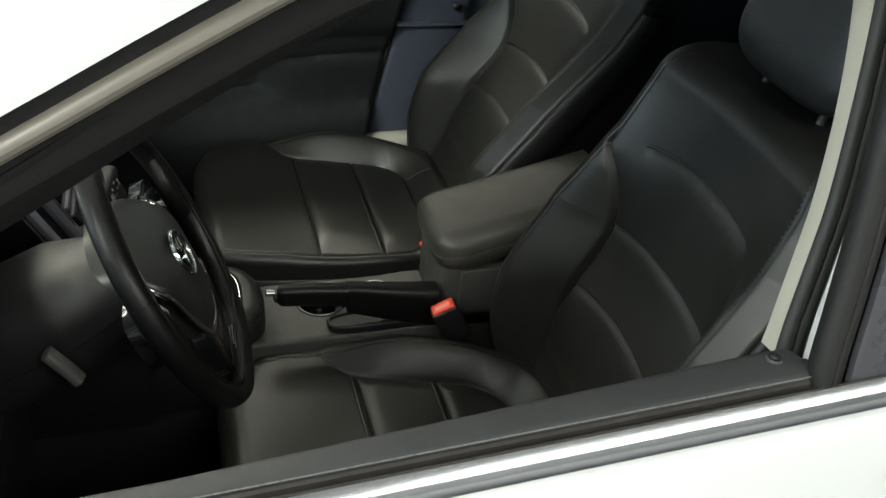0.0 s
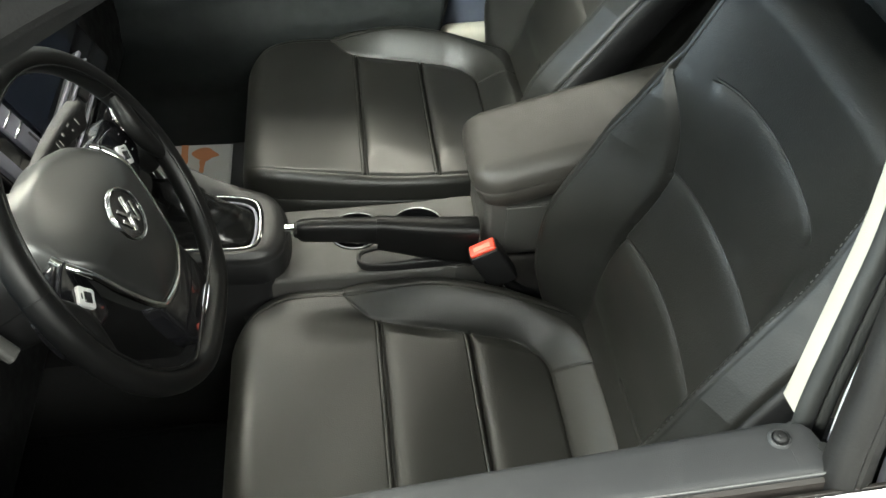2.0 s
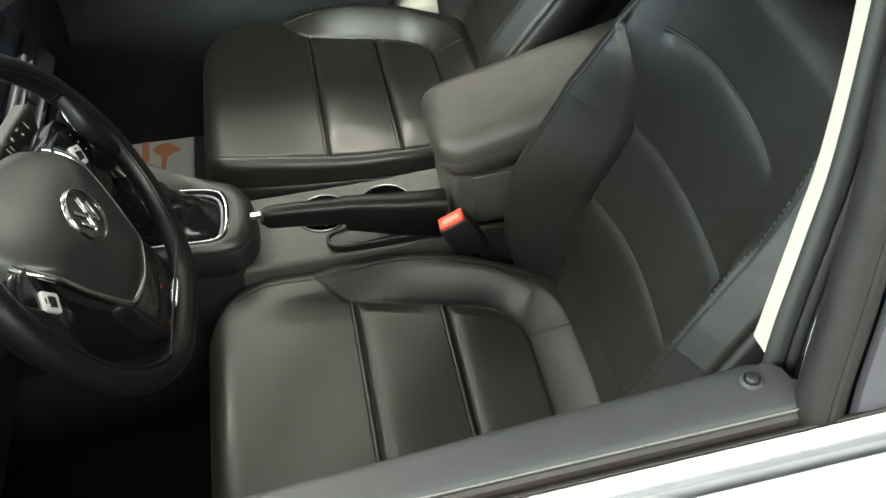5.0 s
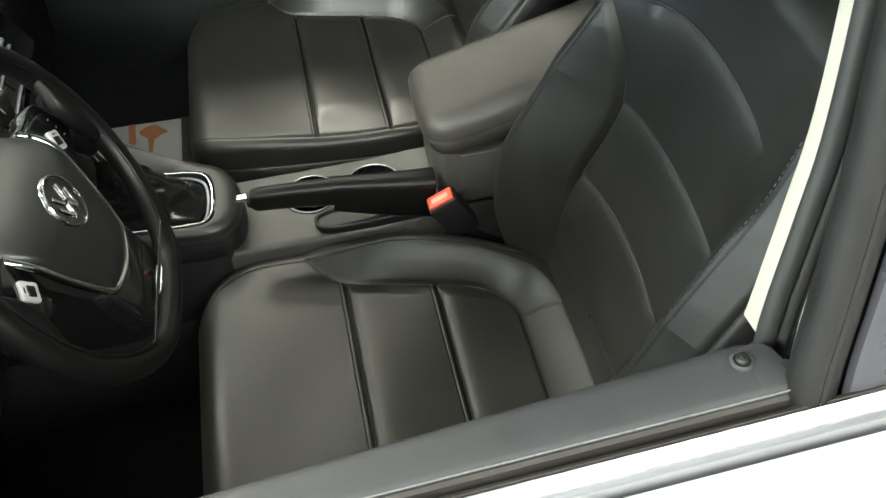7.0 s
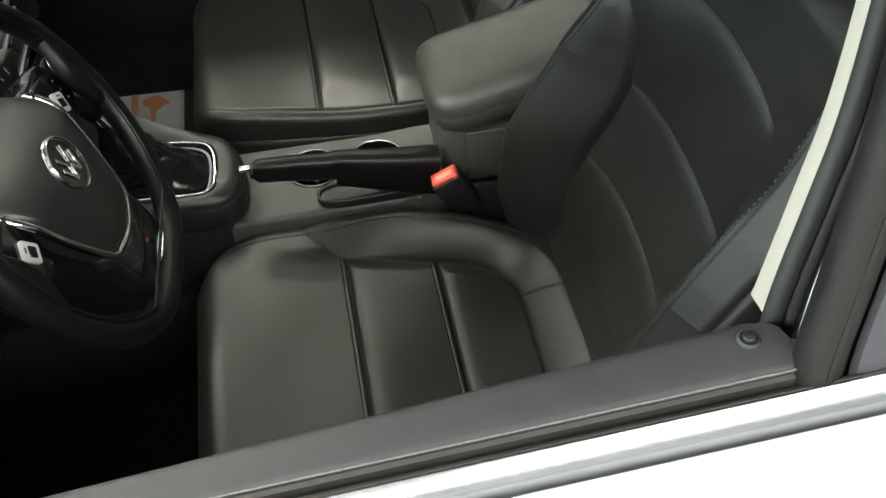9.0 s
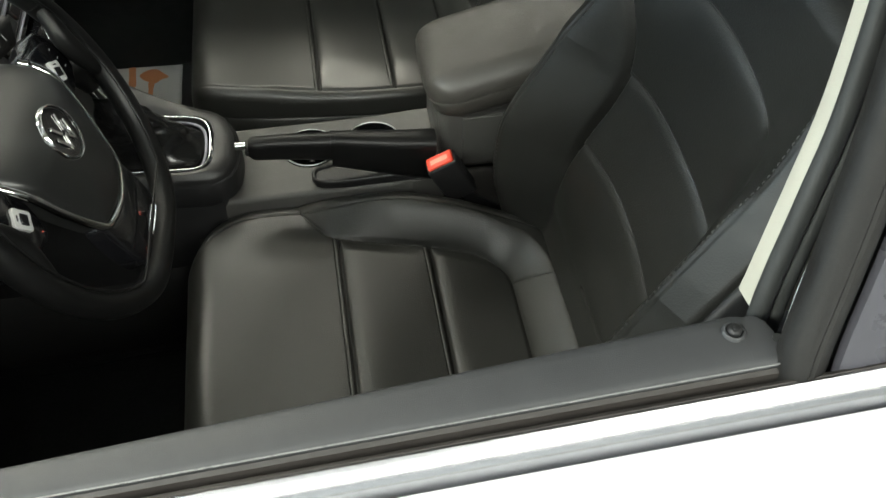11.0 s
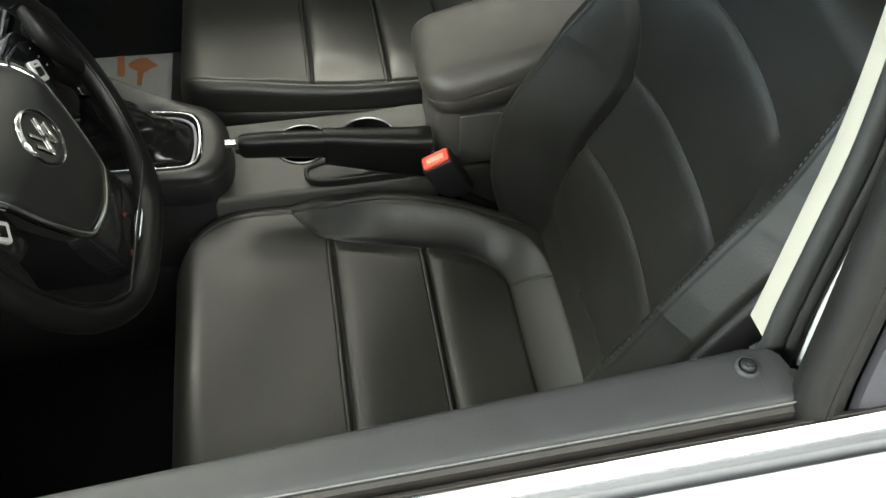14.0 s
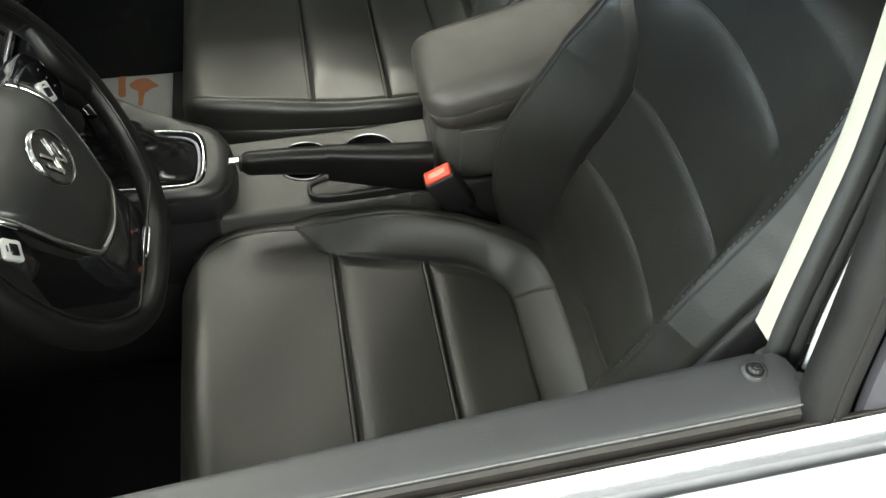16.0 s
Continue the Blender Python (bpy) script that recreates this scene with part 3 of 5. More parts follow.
part("belt_anchor", rbox((0.092, PY - 0.035, 0.835), (0.112, PY - 0.012, 0.850), 0.005), CHROME, car, "small bright belt anchor")
bm = rbox((-0.10, 0.655, 0.40), (0.10, 0.70, 0.525), 0.03, 4)
part("sill_trim", bm, BEIGE, car, "pale lower pillar trim")

# ---------- seats ----------
def sstep(a, b, v):
    t = np.clip((v - a) / (b - a), 0, 1)
    return t * t * (3 - 2 * t)


XF, XR = -0.510, 0.050
CR_X = [-0.52, -0.49, -0.47, -0.445, -0.41, -0.344, -0.265, -0.197, -0.116, -0.046, 0.01, 0.05]
CR_U = [0.155, 0.198, 0.224, 0.245, 0.258, 0.259, 0.243, 0.230, 0.206, 0.176, 0.150, 0.125]
cc = smooth_path(list(zip(CR_X, CR_U)), 160)
HGT_X = [-0.52, -0.44, -0.40, -0.344, -0.27, -0.197, -0.116, -0.046, 0.05]
HGT_Z = [0.0, 0.0, 0.002, 0.006, 0.028, 0.046, 0.047, 0.044, 0.040]
ch = smooth_path(list(zip(HGT_X, HGT_Z)), 160)


NEAR_X = [-0.52, -0.49, -0.45, -0.41, -0.344, -0.265, -0.197, -0.116, -0.046, 0.01, 0.05]
NEAR_U = [0.095, 0.134, 0.147, 0.155, 0.165, 0.174, 0.180, 0.182, 0.170, 0.150, 0.125]
cn = smooth_path(list(zip(NEAR_X, NEAR_U)), 160)


def crest_u(x, u):
    return np.where(u < 0, np.interp(x, cn[:, 0], cn[:, 1]), np.interp(x, cc[:, 0], cc[:, 1]))


def cushion_half(x, u):
    return crest_u(x, u) + np.where(u < 0, 0.024, 0.040)


BOLSTER_X = [-0.60, -0.36, -0.347, -0.335, -0.314, -0.29, -0.213, -0.086, -0.054, 0.1]
BOLSTER_U = [0.34, 0.315, 0.29, 0.262, 0.230, 0.210, 0.189, 0.153, 0.146, 0.13]
bo = smooth_path(list(zip(BOLSTER_X, BOLSTER_U)), 200)
SEAM_A, SEAM_B, INSERT_END = -0.286, -0.157, -0.050


def groove(d, depth, width):
    return -depth * np.exp(-((d / width) ** 2))


def cushion_z(x, u):
    """Top of a seat cushion: puffed panels, sewn seams and a low bolster round three sides."""
    au = np.abs(u)
    cu = crest_u(x, u)
    b = np.interp(x, bo[:, 0], bo[:, 1])
    b = np.where(u < 0, cu + 0.004, b)
    z = 0.5275 - 0.05 * (x + 0.22)
    # bolster: a face that climbs from the sewn border to a crest, round both sides and the rear
    e1, e2, k = au - b, x - INSERT_END, 0.062
    e = np.where((e1 > -k) & (e2 > -k), -k + np.sqrt(np.maximum(e1 + k, 0) ** 2 + np.maximum(e2 + k, 0) ** 2), np.maximum(e1, e2))
    inside = e <= 0
    side = sstep(-0.04, 0.04, e1 - e2)
    tt = np.clip(e / (side * np.maximum(cu - b, 0.045 + 0.02 * sstep(-0.24, -0.33, x)) + (1 - side) * 0.055), 0, 1)
    h = np.interp(x, ch[:, 0], ch[:, 1]) * np.where(u < 0, 0.2 + 0.8 * sstep(-0.10, -0.05, x), 1.0)
    z = z + h * (1 - (1 - tt) ** 1.25)
    # the sewn border itself
    z = z + groove(e, 0.0020, 0.0030) * sstep(-0.385, -0.34, x)
    # piping seam along the crest
    z = z + groove(au - cu - 0.006, 0.0018, 0.0026) * sstep(-0.50, -0.46, x)
    fade = np.where(inside, 1.0, 0.0)
    for s in (SEAM_A, SEAM_B):
        z = z + fade * (groove(x - s, 0.0048, 0.0022) + groove(x - s + 0.0075, 0.0010, 0.0010))
    # puff between the seams
    for lo, hi in ((SEAM_A, SEAM_B), (SEAM_B, INSERT_END)):
        m = (x - lo) / (hi - lo)
        z = z + fade * np.where((m > 0) & (m < 1), 0.0105 * (1 - np.exp(-np.clip(m, 0, 1) / 0.075)) * (1 - 0.8 * np.clip(m, 0, 1) ** 1.3), 0) * sstep(0, np.where(u < 0, 0.075, 0.03), -e1)
    # seam across the bolster
    z = z + np.where(~inside & (u > 0), groove((au - 0.075) + 0.30 * x, 0.0018, 0.0022), 0) * sstep(-0.06, -0.04, x)
    # a faint uneven sag
    z = z + 0.0025 * np.sin(23 * x + 1.3) * np.cos(17 * u + 0.4)
    # roll over the edges
    w = cushion_half(x, u)
    side = w - au
    r1 = np.where(u < 0, 0.022, 0.038)
    z = z - np.where(side < r1, r1 - np.sqrt(np.clip(r1**2 - (r1 - side) ** 2, 0, None)), 0)
    r2 = 0.046
    d = x - XF
    z = z - np.where(d < r2, r2 - np.sqrt(np.clip(r2**2 - (r2 - d) ** 2, 0, None)), 0)
    r3 = 0.05
    d = XR - x
    z = z - np.where(d < r3, r3 - np.sqrt(np.clip(r3**2 - (r3 - d) ** 2, 0, None)), 0)
    return z


def grid_faces(n, m):
    return [(i * (m + 1) + j, i * (m + 1) + j + 1, (i + 1) * (m + 1) + j + 1, (i + 1) * (m + 1) + j) for i in range(n) for j in range(m)]


def cushion_mesh(yc):
    m = 380
    xs = np.concatenate([XF + 0.06 * np.linspace(0, 1, 30, endpoint=False) ** 1.6, np.linspace(XF + 0.06, XR, 380)] + [np.linspace(s - 0.012, s + 0.022, 34) for s in (SEAM_A, SEAM_B, INSERT_END)])
    xs = np.unique(np.round(xs, 5))
    n = len(xs) - 1
    X, Q = np.meshgrid(xs, np.linspace(-1, 1, m + 1), indexing="ij")
    q = np.sign(Q) * (1 - (1 - np.abs(Q)) ** 1.15)
    U = q * cushion_half(X, q)
    Z = cushion_z(X, U)
    verts = np.stack([X, yc + U, Z], -1).reshape(-1, 3).tolist()
    faces = grid_faces(n, m)
    # border ring, then the sides going down and tucking in
    idx = lambda i, j: i * (m + 1) + j
    border = [idx(0, j) for j in range(m + 1)] + [idx(i, m) for i in range(1, n + 1)] + [idx(n, j) for j in range(m - 1, -1, -1)] + [idx(i, 0) for i in range(n - 1, 0, -1)]
    c = np.array((-0.22, yc))
    prev = border
    for dz, tuck in ((0.0, 1.014), (0.004, 1.014), (0.007, 1.000), (0.011, 1.018), (0.030, 1.040), (0.052, 1.050), (0.058, 1.040), (0.064, 1.046), (0.10, 1.03), (0.19, 0.95)):
        cur = []
        for v in border:
            p = verts[v]
            xy = c + (np.array(p[:2]) - c) * np.array((min(1.0, tuck), tuck))
            cur.append(len(verts))
            verts.append((xy[0], xy[1], min(p[2], 0.49) - dz))
        for a in range(len(border)):
            b = (a + 1) % len(border)
            faces.append((prev[a], prev[b], cur[b], cur[a]))
        prev = cur
    faces.append(tuple(prev))
    return verts, faces


SPINE_Z = [0.44, 0.50, 0.60, 0.68, 0.741, 0.8425, 0.977, 1.12, 1.2]
SPINE_X = [0.045, 0.032, 0.016, 0.022, 0.041, 0.084, 0.117, 0.147, 0.165]
sp = smooth_path(list(zip(SPINE_Z, SPINE_X)), 120)


def spine(z):
    return np.interp(z, sp[:, 0], sp[:, 1])


ZB, ZT = 0.47, 1.108
CREST_Z = [0.44, 0.55, 0.65, 0.75, 0.84, 0.90, 0.97, 1.03, 1.07, 1.10, 1.128]
CREST_U = [0.205, 0.216, 0.221, 0.222, 0.217, 0.204, 0.189, 0.181, 0.176, 0.166, 0.140]
CREST_NEAR = [0.195, 0.204, 0.206, 0.205, 0.201, 0.196, 0.190, 0.182, 0.176, 0.166, 0.140]
INS_Z = [0.44, 0.66, 0.75, 0.80, 0.84, 0.87, 0.90, 0.93, 0.96, 0.99, 1.2]
INS_U = [0.142, 0.140, 0.135, 0.133, 0.137, 0.145, 0.157, 0.174, 0.198, 0.230, 0.50]
ins = smooth_path(list(zip(INS_Z, INS_U)), 200)
cr = smooth_path(list(zip(CREST_Z, CREST_U)), 120)
crn = smooth_path(list(zip(CREST_Z, CREST_NEAR)), 120)
SEAMS = (0.737, 0.843, 0.976)


def back_crest(z, u):
    return np.where(np.asarray(u) < 0, np.interp(z, crn[:, 0], crn[:, 1]), np.interp(z, cr[:, 0], cr[:, 1]))


def back_half(z, u):
    return back_crest(z, u) + np.where(np.asarray(u) < 0, 0.040, 0.034)


def back_x(z, u):
    """Front of a backrest, towards the front of the car being negative."""
    au = np.abs(u)
    near = u < 0
    crest = back_crest(z, u)
    b = np.minimum(np.interp(z, ins[:, 0], ins[:, 1]), crest - np.where(near, 0.045, 0.0))
    rise = np.interp(z, [0.47, 0.60, 0.71, 0.85, 0.97, 1.06, 1.13], [0.058, 0.070, 0.074, 0.062, 0.030, 0.012, 0.008])
    rise = rise + np.where(near, np.interp(z, [0.5, 0.7, 0.82, 0.88, 0.94, 0.99, 1.04], [0.018, 0.020, 0.021, 0.018, 0.010, 0.003, 0.0]) * sstep(0.02, 0.12, au), 0.0)
    e = au - b
    x = spine(z)
    ts = np.maximum(e / np.maximum(crest - b, 0.03), 0)
    tb = np.maximum((0.612 - z) / 0.10, 0)
    ts = np.minimum(ts, 1)
    t = np.clip(np.sqrt(ts**2 + (0.55 * tb) ** 2), 0, 1)
    flat = np.where(near, 0.0, sstep(0.66, 0.76, z))
    leaf = (1 - flat) * (t * t * (3 - 2 * t)) ** 0.9 + flat * (1 - (1 - t) ** 1.25)
    # towards the shoulders the whole front turns into one shallow cup
    cup = sstep(0.82, 0.96, z) * np.clip((au - 0.03) / np.maximum(crest - 0.03, 0.03), 0, 1) ** np.where(near, 3.5, 2.4)
    x = x - rise * (cup + (1 - cup) * leaf * sstep(0.975, 0.93, z))
    eb, k = 0.612 - z, 0.035
    e = np.where((e > -k) & (eb > -k), -k + np.sqrt(np.maximum(e + k, 0) ** 2 + np.maximum(eb + k, 0) ** 2), np.maximum(e, eb))
    # the bolster stands proud of the insert with a tight sewn step, fading at the shoulder
    fade = np.where(near, sstep(0.90, 0.82, z), sstep(0.985, 0.95, z))
    x = x + fade * (np.where(near, 0.0030, 0.0055 * sstep(0.63, 0.72, z)) * np.exp(-((e / 0.0036) ** 2)) - np.where(near, 0.0, 0.0050) * np.exp(-np.clip(e, 0, 1) / 0.060) * sstep(0.0, 0.003, e) * sstep(0.66, 0.74, z))
    inside = sstep(0.004, -0.010, e)
    for s in SEAMS:
        d = z - (s + 0.016 * (1 - (u / 0.13) ** 2))
        reach = sstep(0.135, 0.115, au) if s > 0.9 else 1.0
        # the lower panel rolls into the seam, the upper one ends in a crisp folded lip
        roll = 0.0062 * np.exp(-np.clip(-d, 0, 1) / 0.0085) * (d <= 0)
        lip = (0.0062 * np.exp(-((d / 0.0016) ** 2)) + 0.0011 * np.exp(-(((d - 0.0052) / 0.0010) ** 2))) * (d > 0)
        x = x + inside * reach * (roll + lip - 0.0012 * np.exp(-np.clip(d, 0, 1) / 0.03) * sstep(0.0, 0.004, d))
    x = x + 0.0012 * np.sin(19 * z + 0.6) * np.cos(21 * u)
    # sewn seam just inside the outer edge
    x = x + 0.0022 * np.exp(-(((au - crest) / 0.0022) ** 2))
    # side panel falls back from the seam, then the outer edge rolls over
    x = x + np.where(near, 0.55, 0.0) * np.maximum(au - crest, 0)
    r = np.where(near, 0.007, 0.037)
    side = back_half(z, u) - au
    x = x + np.where(side < r, r - np.sqrt(np.clip(r**2 - (r - side) ** 2, 0, None)), 0)
    r = 0.034
    d = ZT - z
    x = x + np.where(d < r, r - np.sqrt(np.clip(r**2 - (r - d) ** 2, 0, None)), 0)
    return x


def back_mesh(yc):
    m = 250
    zs = np.concatenate([np.linspace(ZB, ZT, 330)] + [np.linspace(s - 0.014, s + 0.028, 56) for s in SEAMS])
    zs = np.unique(np.round(zs, 5))
    n = len(zs) - 1
    Z, Q = np.meshgrid(zs, np.linspace(-1, 1, m + 1), indexing="ij")
    q = np.sign(Q) * (1 - (1 - np.abs(Q)) ** 1.15)
    U = q * back_half(Z, q)
    X = back_x(Z, U)
    verts = np.stack([X, yc + U, Z], -1).reshape(-1, 3).tolist()
    faces = grid_faces(n, m)
    idx = lambda i, j: i * (m + 1) + j
    border = [idx(0, j) for j in range(m + 1)] + [idx(i, m) for i in range(1, n + 1)] + [idx(n, j) for j in range(m - 1, -1, -1)] + [idx(i, 0) for i in range(n - 1, 0, -1)]
    prev = border
    for dx, tuck, free in ((0.010, 1.0, 1), (0.0125, 0.978, 1), (0.017, 0.992, 1), (0.020, 0.972, 1), (0.030, 0.95, 1), (0.085, 0.94, 0), (0.10, 0.88, 0)):
        cur = []
        for v in border:
            p = verts[v]
            back = p[0] + dx if free else spine(p[2]) + 0.03 + dx
            cur.append(len(verts))
            verts.append((max(back, p[0] + dx * 0.5), yc + (p[1] - yc) * tuck, p[2]))
        for a in range(len(border)):
            b = (a + 1) % len(border)
            faces.append((prev[a], prev[b], cur[b], cur[a]))
        prev = cur
    faces.append(tuple(prev))
    return verts, faces


def shell_mesh(yc):
    """Dark outer shell that wraps the door side of a backrest behind its last seam."""
    verts, faces = [], []
    zs = np.linspace(ZB + 0.02, ZT - 0.05, 60)
    for z in zs:
        h = float(back_half(z, -1.0))
        x = float(back_x(np.array(z), np.array(-(h - 0.007))))
        for dx, du in ((0.020, -0.012), (0.009, -0.001), (0.008, 0.004), (0.014, 0.009), (0.030, 0.011), (0.075, 0.004), (0.110, -0.03)):
            verts.append((x + dx, yc - h - du, z))
    k = 7
    for i in range(len(zs) - 1):
        for j in range(k - 1):
            faces.append((i * k + j, i * k + j + 1, (i + 1) * k + j + 1, (i + 1) * k + j))
    return verts, faces


def headrest_bm(yc):
    bm = bmesh.new()
    bmesh.ops.create_uvsphere(bm, u_segments=48, v_segments=32, radius=1)
    for v in bm.verts:
        c = v.co.copy()
        s = [math.copysign(abs(t) ** 0.62, t) for t in c]
        v.co = Vector((0.240 + 0.055 * s[0] - 0.03 * abs(s[1]) ** 2 * 0.4 + 0.10 * s[2] * 0.22, yc + 0.120 * s[1] * (1 - 0.10 * s[2]), 1.222 + 0.10 * s[2]))
    return bm


def stitches(name, pts, parent, mat, length=0.0045, gap=0.0035, r=0.0007, normal=(-0.9, 0, 0.4)):
    p = np.array(pts, float)
    s = np.r_[0, np.cumsum(np.linalg.norm(np.diff(p, axis=0), axis=1))]
    verts, faces = [], []
    at = 0.0
    while at + length < s[-1]:
        a, b = (np.array([np.interp(q, s, p[:, k]) for k in range(3)]) for q in (at, at + length))
        d = (b - a) / np.linalg.norm(b - a)
        side = np.cross(d, normal)
        side /= np.linalg.norm(side)
        up = np.cross(side, d)
        o = len(verts)
        for q, f in ((a, 0.6), (0.5 * (a + b), 1.5), (b, 0.6)):
            verts += [q + r * side, q + r * f * up, q - r * side]
        faces += [(o, o + 1, o + 4, o + 3), (o + 1, o + 2, o + 5, o + 4), (o + 3, o + 4, o + 7, o + 6), (o + 4, o + 5, o + 8, o + 7)]
        at += length + gap
    ob = raw(name, verts, faces, mat, parent, "fine grey stitching")
    return ob


def seat(yc, label, name, recline=0.0):
    t = thing(name, (-0.15, yc, 0.235), label, "car seat", "front seats")
    v, f = cushion_mesh(yc)
    raw("cushion", v, f, LEATHER, t, "black leather seat cushion with two cross seams", 60)
    v, f = back_mesh(yc)
    raw("backrest", v, f, LEATHER, t, "black leather backrest with side bolsters and cross seams", 60)
    v, f = shell_mesh(yc)
    raw("back_shell", v, f, DARK_PLASTIC, t, "black outer shell of the backrest", 60)
    hr = part("headrest", headrest_bm(yc), LEATHER_SIDE, t, "black leather headrest")
    for du in (-0.06, 0.06):
        tube("headrest_post", [(0.205, yc + du, 1.08), (0.225, yc + du, 1.15), (0.235, yc + du, 1.22)], 0.006, DARK_PLASTIC, hr, "black post", n=8)
    part("seat_base", rbox((-0.42, yc - 0.22, 0.235), (0.08, yc + 0.22, 0.40), 0.03, 3), DARK_PLASTIC, t, "black plastic seat base")
    part("side_shield", rbox((-0.36, yc - 0.285, 0.30), (0.12, yc - 0.262, 0.44), 0.01, 3), DARK_PLASTIC, t, "black plastic side cover")
    part("side_shield", rbox((-0.36, yc + 0.262, 0.30), (0.12, yc + 0.285, 0.44), 0.01, 3), DARK_PLASTIC, t, "black plastic side cover")
    part("hinge_cover", lathe([(0.0, 0.012), (0.03, 0.012), (0.042, 0.006), (0.045, -0.02)], Matrix.Translation((0.05, yc - 0.262, 0.44)) @ pose(0, 0, 0, 90)), DARK_PLASTIC, t)
    # sewn lines
    for sg in (-1, 1):
        zs = np.linspace(0.60, 1.10, 80)
        us = back_crest(zs, np.full_like(zs, sg)) - 0.0055
        stitches("stitching", [(float(back_x(np.array(z), np.array(sg * u))) - 0.0005, yc + sg * u, z) for z, u in zip(zs, us)], t, THREAD, 0.004, 0.003, 0.0006, (-1, 0, 0.2))
    # tip the upper half about its hinge
    tip = Matrix.Translation((0.05, yc, 0.44)) @ pose(0, 0, 0, 0, recline, 0) @ Matrix.Translation((-0.05, -yc, -0.44))
    for ob in t.children:
        if ob.name.split(".")[0] in ("backrest", "back_shell", "headrest", "stitching"):
            ob.data.transform(tip)
            for sub in ob.children:
                sub.data.transform(tip)
    return t


seat(-0.365, "black leather driver's seat behind the steering wheel", "driver_seat")
seat(0.365, "black leather passenger seat beside the centre console", "passenger_seat", 12.0)

# ---------- centre console ----------
console = thing("centre_console", (-0.3, 0.01, 0.235), "grey plastic centre console between the front seats", "console")
CY0, CY1, CZ = -0.073, 0.091, 0.545


def deck_mesh():
    """The deck with two round cup wells let into it."""
    verts, faces = [], []
    n, m = 150, 80
    xs, ys = np.linspace(-0.50, -0.115, n + 1), np.linspace(CY0, CY1, m + 1)
    X, Y = np.meshgrid(xs, ys, indexing="ij")
    Z = np.full_like(X, CZ) + 0.012 * sstep(-0.20, -0.12, X)
    edge = np.minimum(Y - CY0, CY1 - Y)
    r = 0.008
    Z -= np.where(edge < r, r - np.sqrt(np.clip(r**2 - (r - edge) ** 2, 0, None)), 0)
    for cx, cy, cr_ in CUPS:
        d = np.hypot(X - cx, Y - cy)
        Z = np.where(d < cr_ + 0.003, CZ - 0.068 * sstep(cr_ + 0.003, cr_ - 0.001, d), Z)
    d = np.maximum(np.abs(Y - 0.02) - 0.016, np.maximum(-0.30 - X, X + 0.21))
    Z = np.minimum(Z, CZ - 0.02 * sstep(0.002, -0.002, d))
    verts = np.stack([X, Y, Z], -1).reshape(-1, 3).tolist()
    faces = grid_faces(n, m)
    idx = lambda i, j: i * (m + 1) + j
    border = [idx(0, j) for j in range(m + 1)] + [idx(i, m) for i in range(1, n + 1)] + [idx(n, j) for j in range(m - 1, -1, -1)] + [idx(i, 0) for i in range(n - 1, 0, -1)]
    low = []
    for v in border:
        low.append(len(verts))
        verts.append((verts[v][0], verts[v][1] * 1.06, 0.26))
    for a in range(len(border)):
        b = (a + 1) % len(border)
        faces.append((border[a], border[b], low[b], low[a]))
    faces.append(tuple(low))
    return verts, faces


CUPS = [(-0.313, 0.027, 0.040), (-0.212, 0.027, 0.041)]
dv, df = deck_mesh()
raw("deck", dv, df, CONSOLE_GREY, console, "grey console deck", 35)
part("console_side", rbox((-0.66, -0.074, 0.26), (-0.44, 0.076, 0.575), 0.01, 2), DARK_PLASTIC, console, "black console side under the gear surround")
for cx, cy, r in CUPS:
    cup = part("cup_holder", lathe([(0.0, -0.063), (r - 0.006, -0.062), (r - 0.0015, -0.055), (r - 0.0008, -0.001), (r + 0.001, 0.0022), (r + 0.0035, 0.0012), (r + 0.0042, -0.001)], Matrix.Translation((cx, cy, CZ)), 48), PIANO, console, "round glossy black cup holder")
    part("rim", lathe([(r + 0.0005, 0.0018), (r + 0.0016, 0.0030), (r + 0.0030, 0.0018)], Matrix.Translation((cx, cy, CZ)), 48), SILVER, cup, "thin silver rim")
    part("spring_tab", rbox((cx + r - 0.012, cy - 0.006, CZ - 0.028), (cx + r - 0.003, cy + 0.006, CZ - 0.008), 0.002), SILVER, cup)

# gear surround: a broad raised U that flares and climbs towards the dashboard
OUTER = [(-0.80, 0.215), (-0.68, 0.168), (-0.59, 0.129), (-0.54, 0.104), (-0.50, 0.089), (-0.458, 0.078), (-0.434, 0.056), (-0.421, 0.022), (-0.419, -0.016), (-0.427, -0.054), (-0.455, -0.077), (-0.52, -0.080), (-0.60, -0.085), (-0.68, -0.096), (-0.80, -0.115)]
INNER = [(-0.80, 0.064), (-0.68, 0.064), (-0.60, 0.063), (-0.54, 0.061), (-0.50, 0.058), (-0.473, 0.052), (-0.459, 0.038), (-0.454, 0.012), (-0.454, -0.020), (-0.457, -0.046), (-0.470, -0.061), (-0.50, -0.065), (-0.58, -0.065), (-0.68, -0.064), (-0.80, -0.064)]
outer, inner = smooth_path(OUTER, 90), smooth_path(INNER, 90)


def gz(x):
    return 0.608 + 0.08 * np.clip(-0.47 - x, 0, 1)


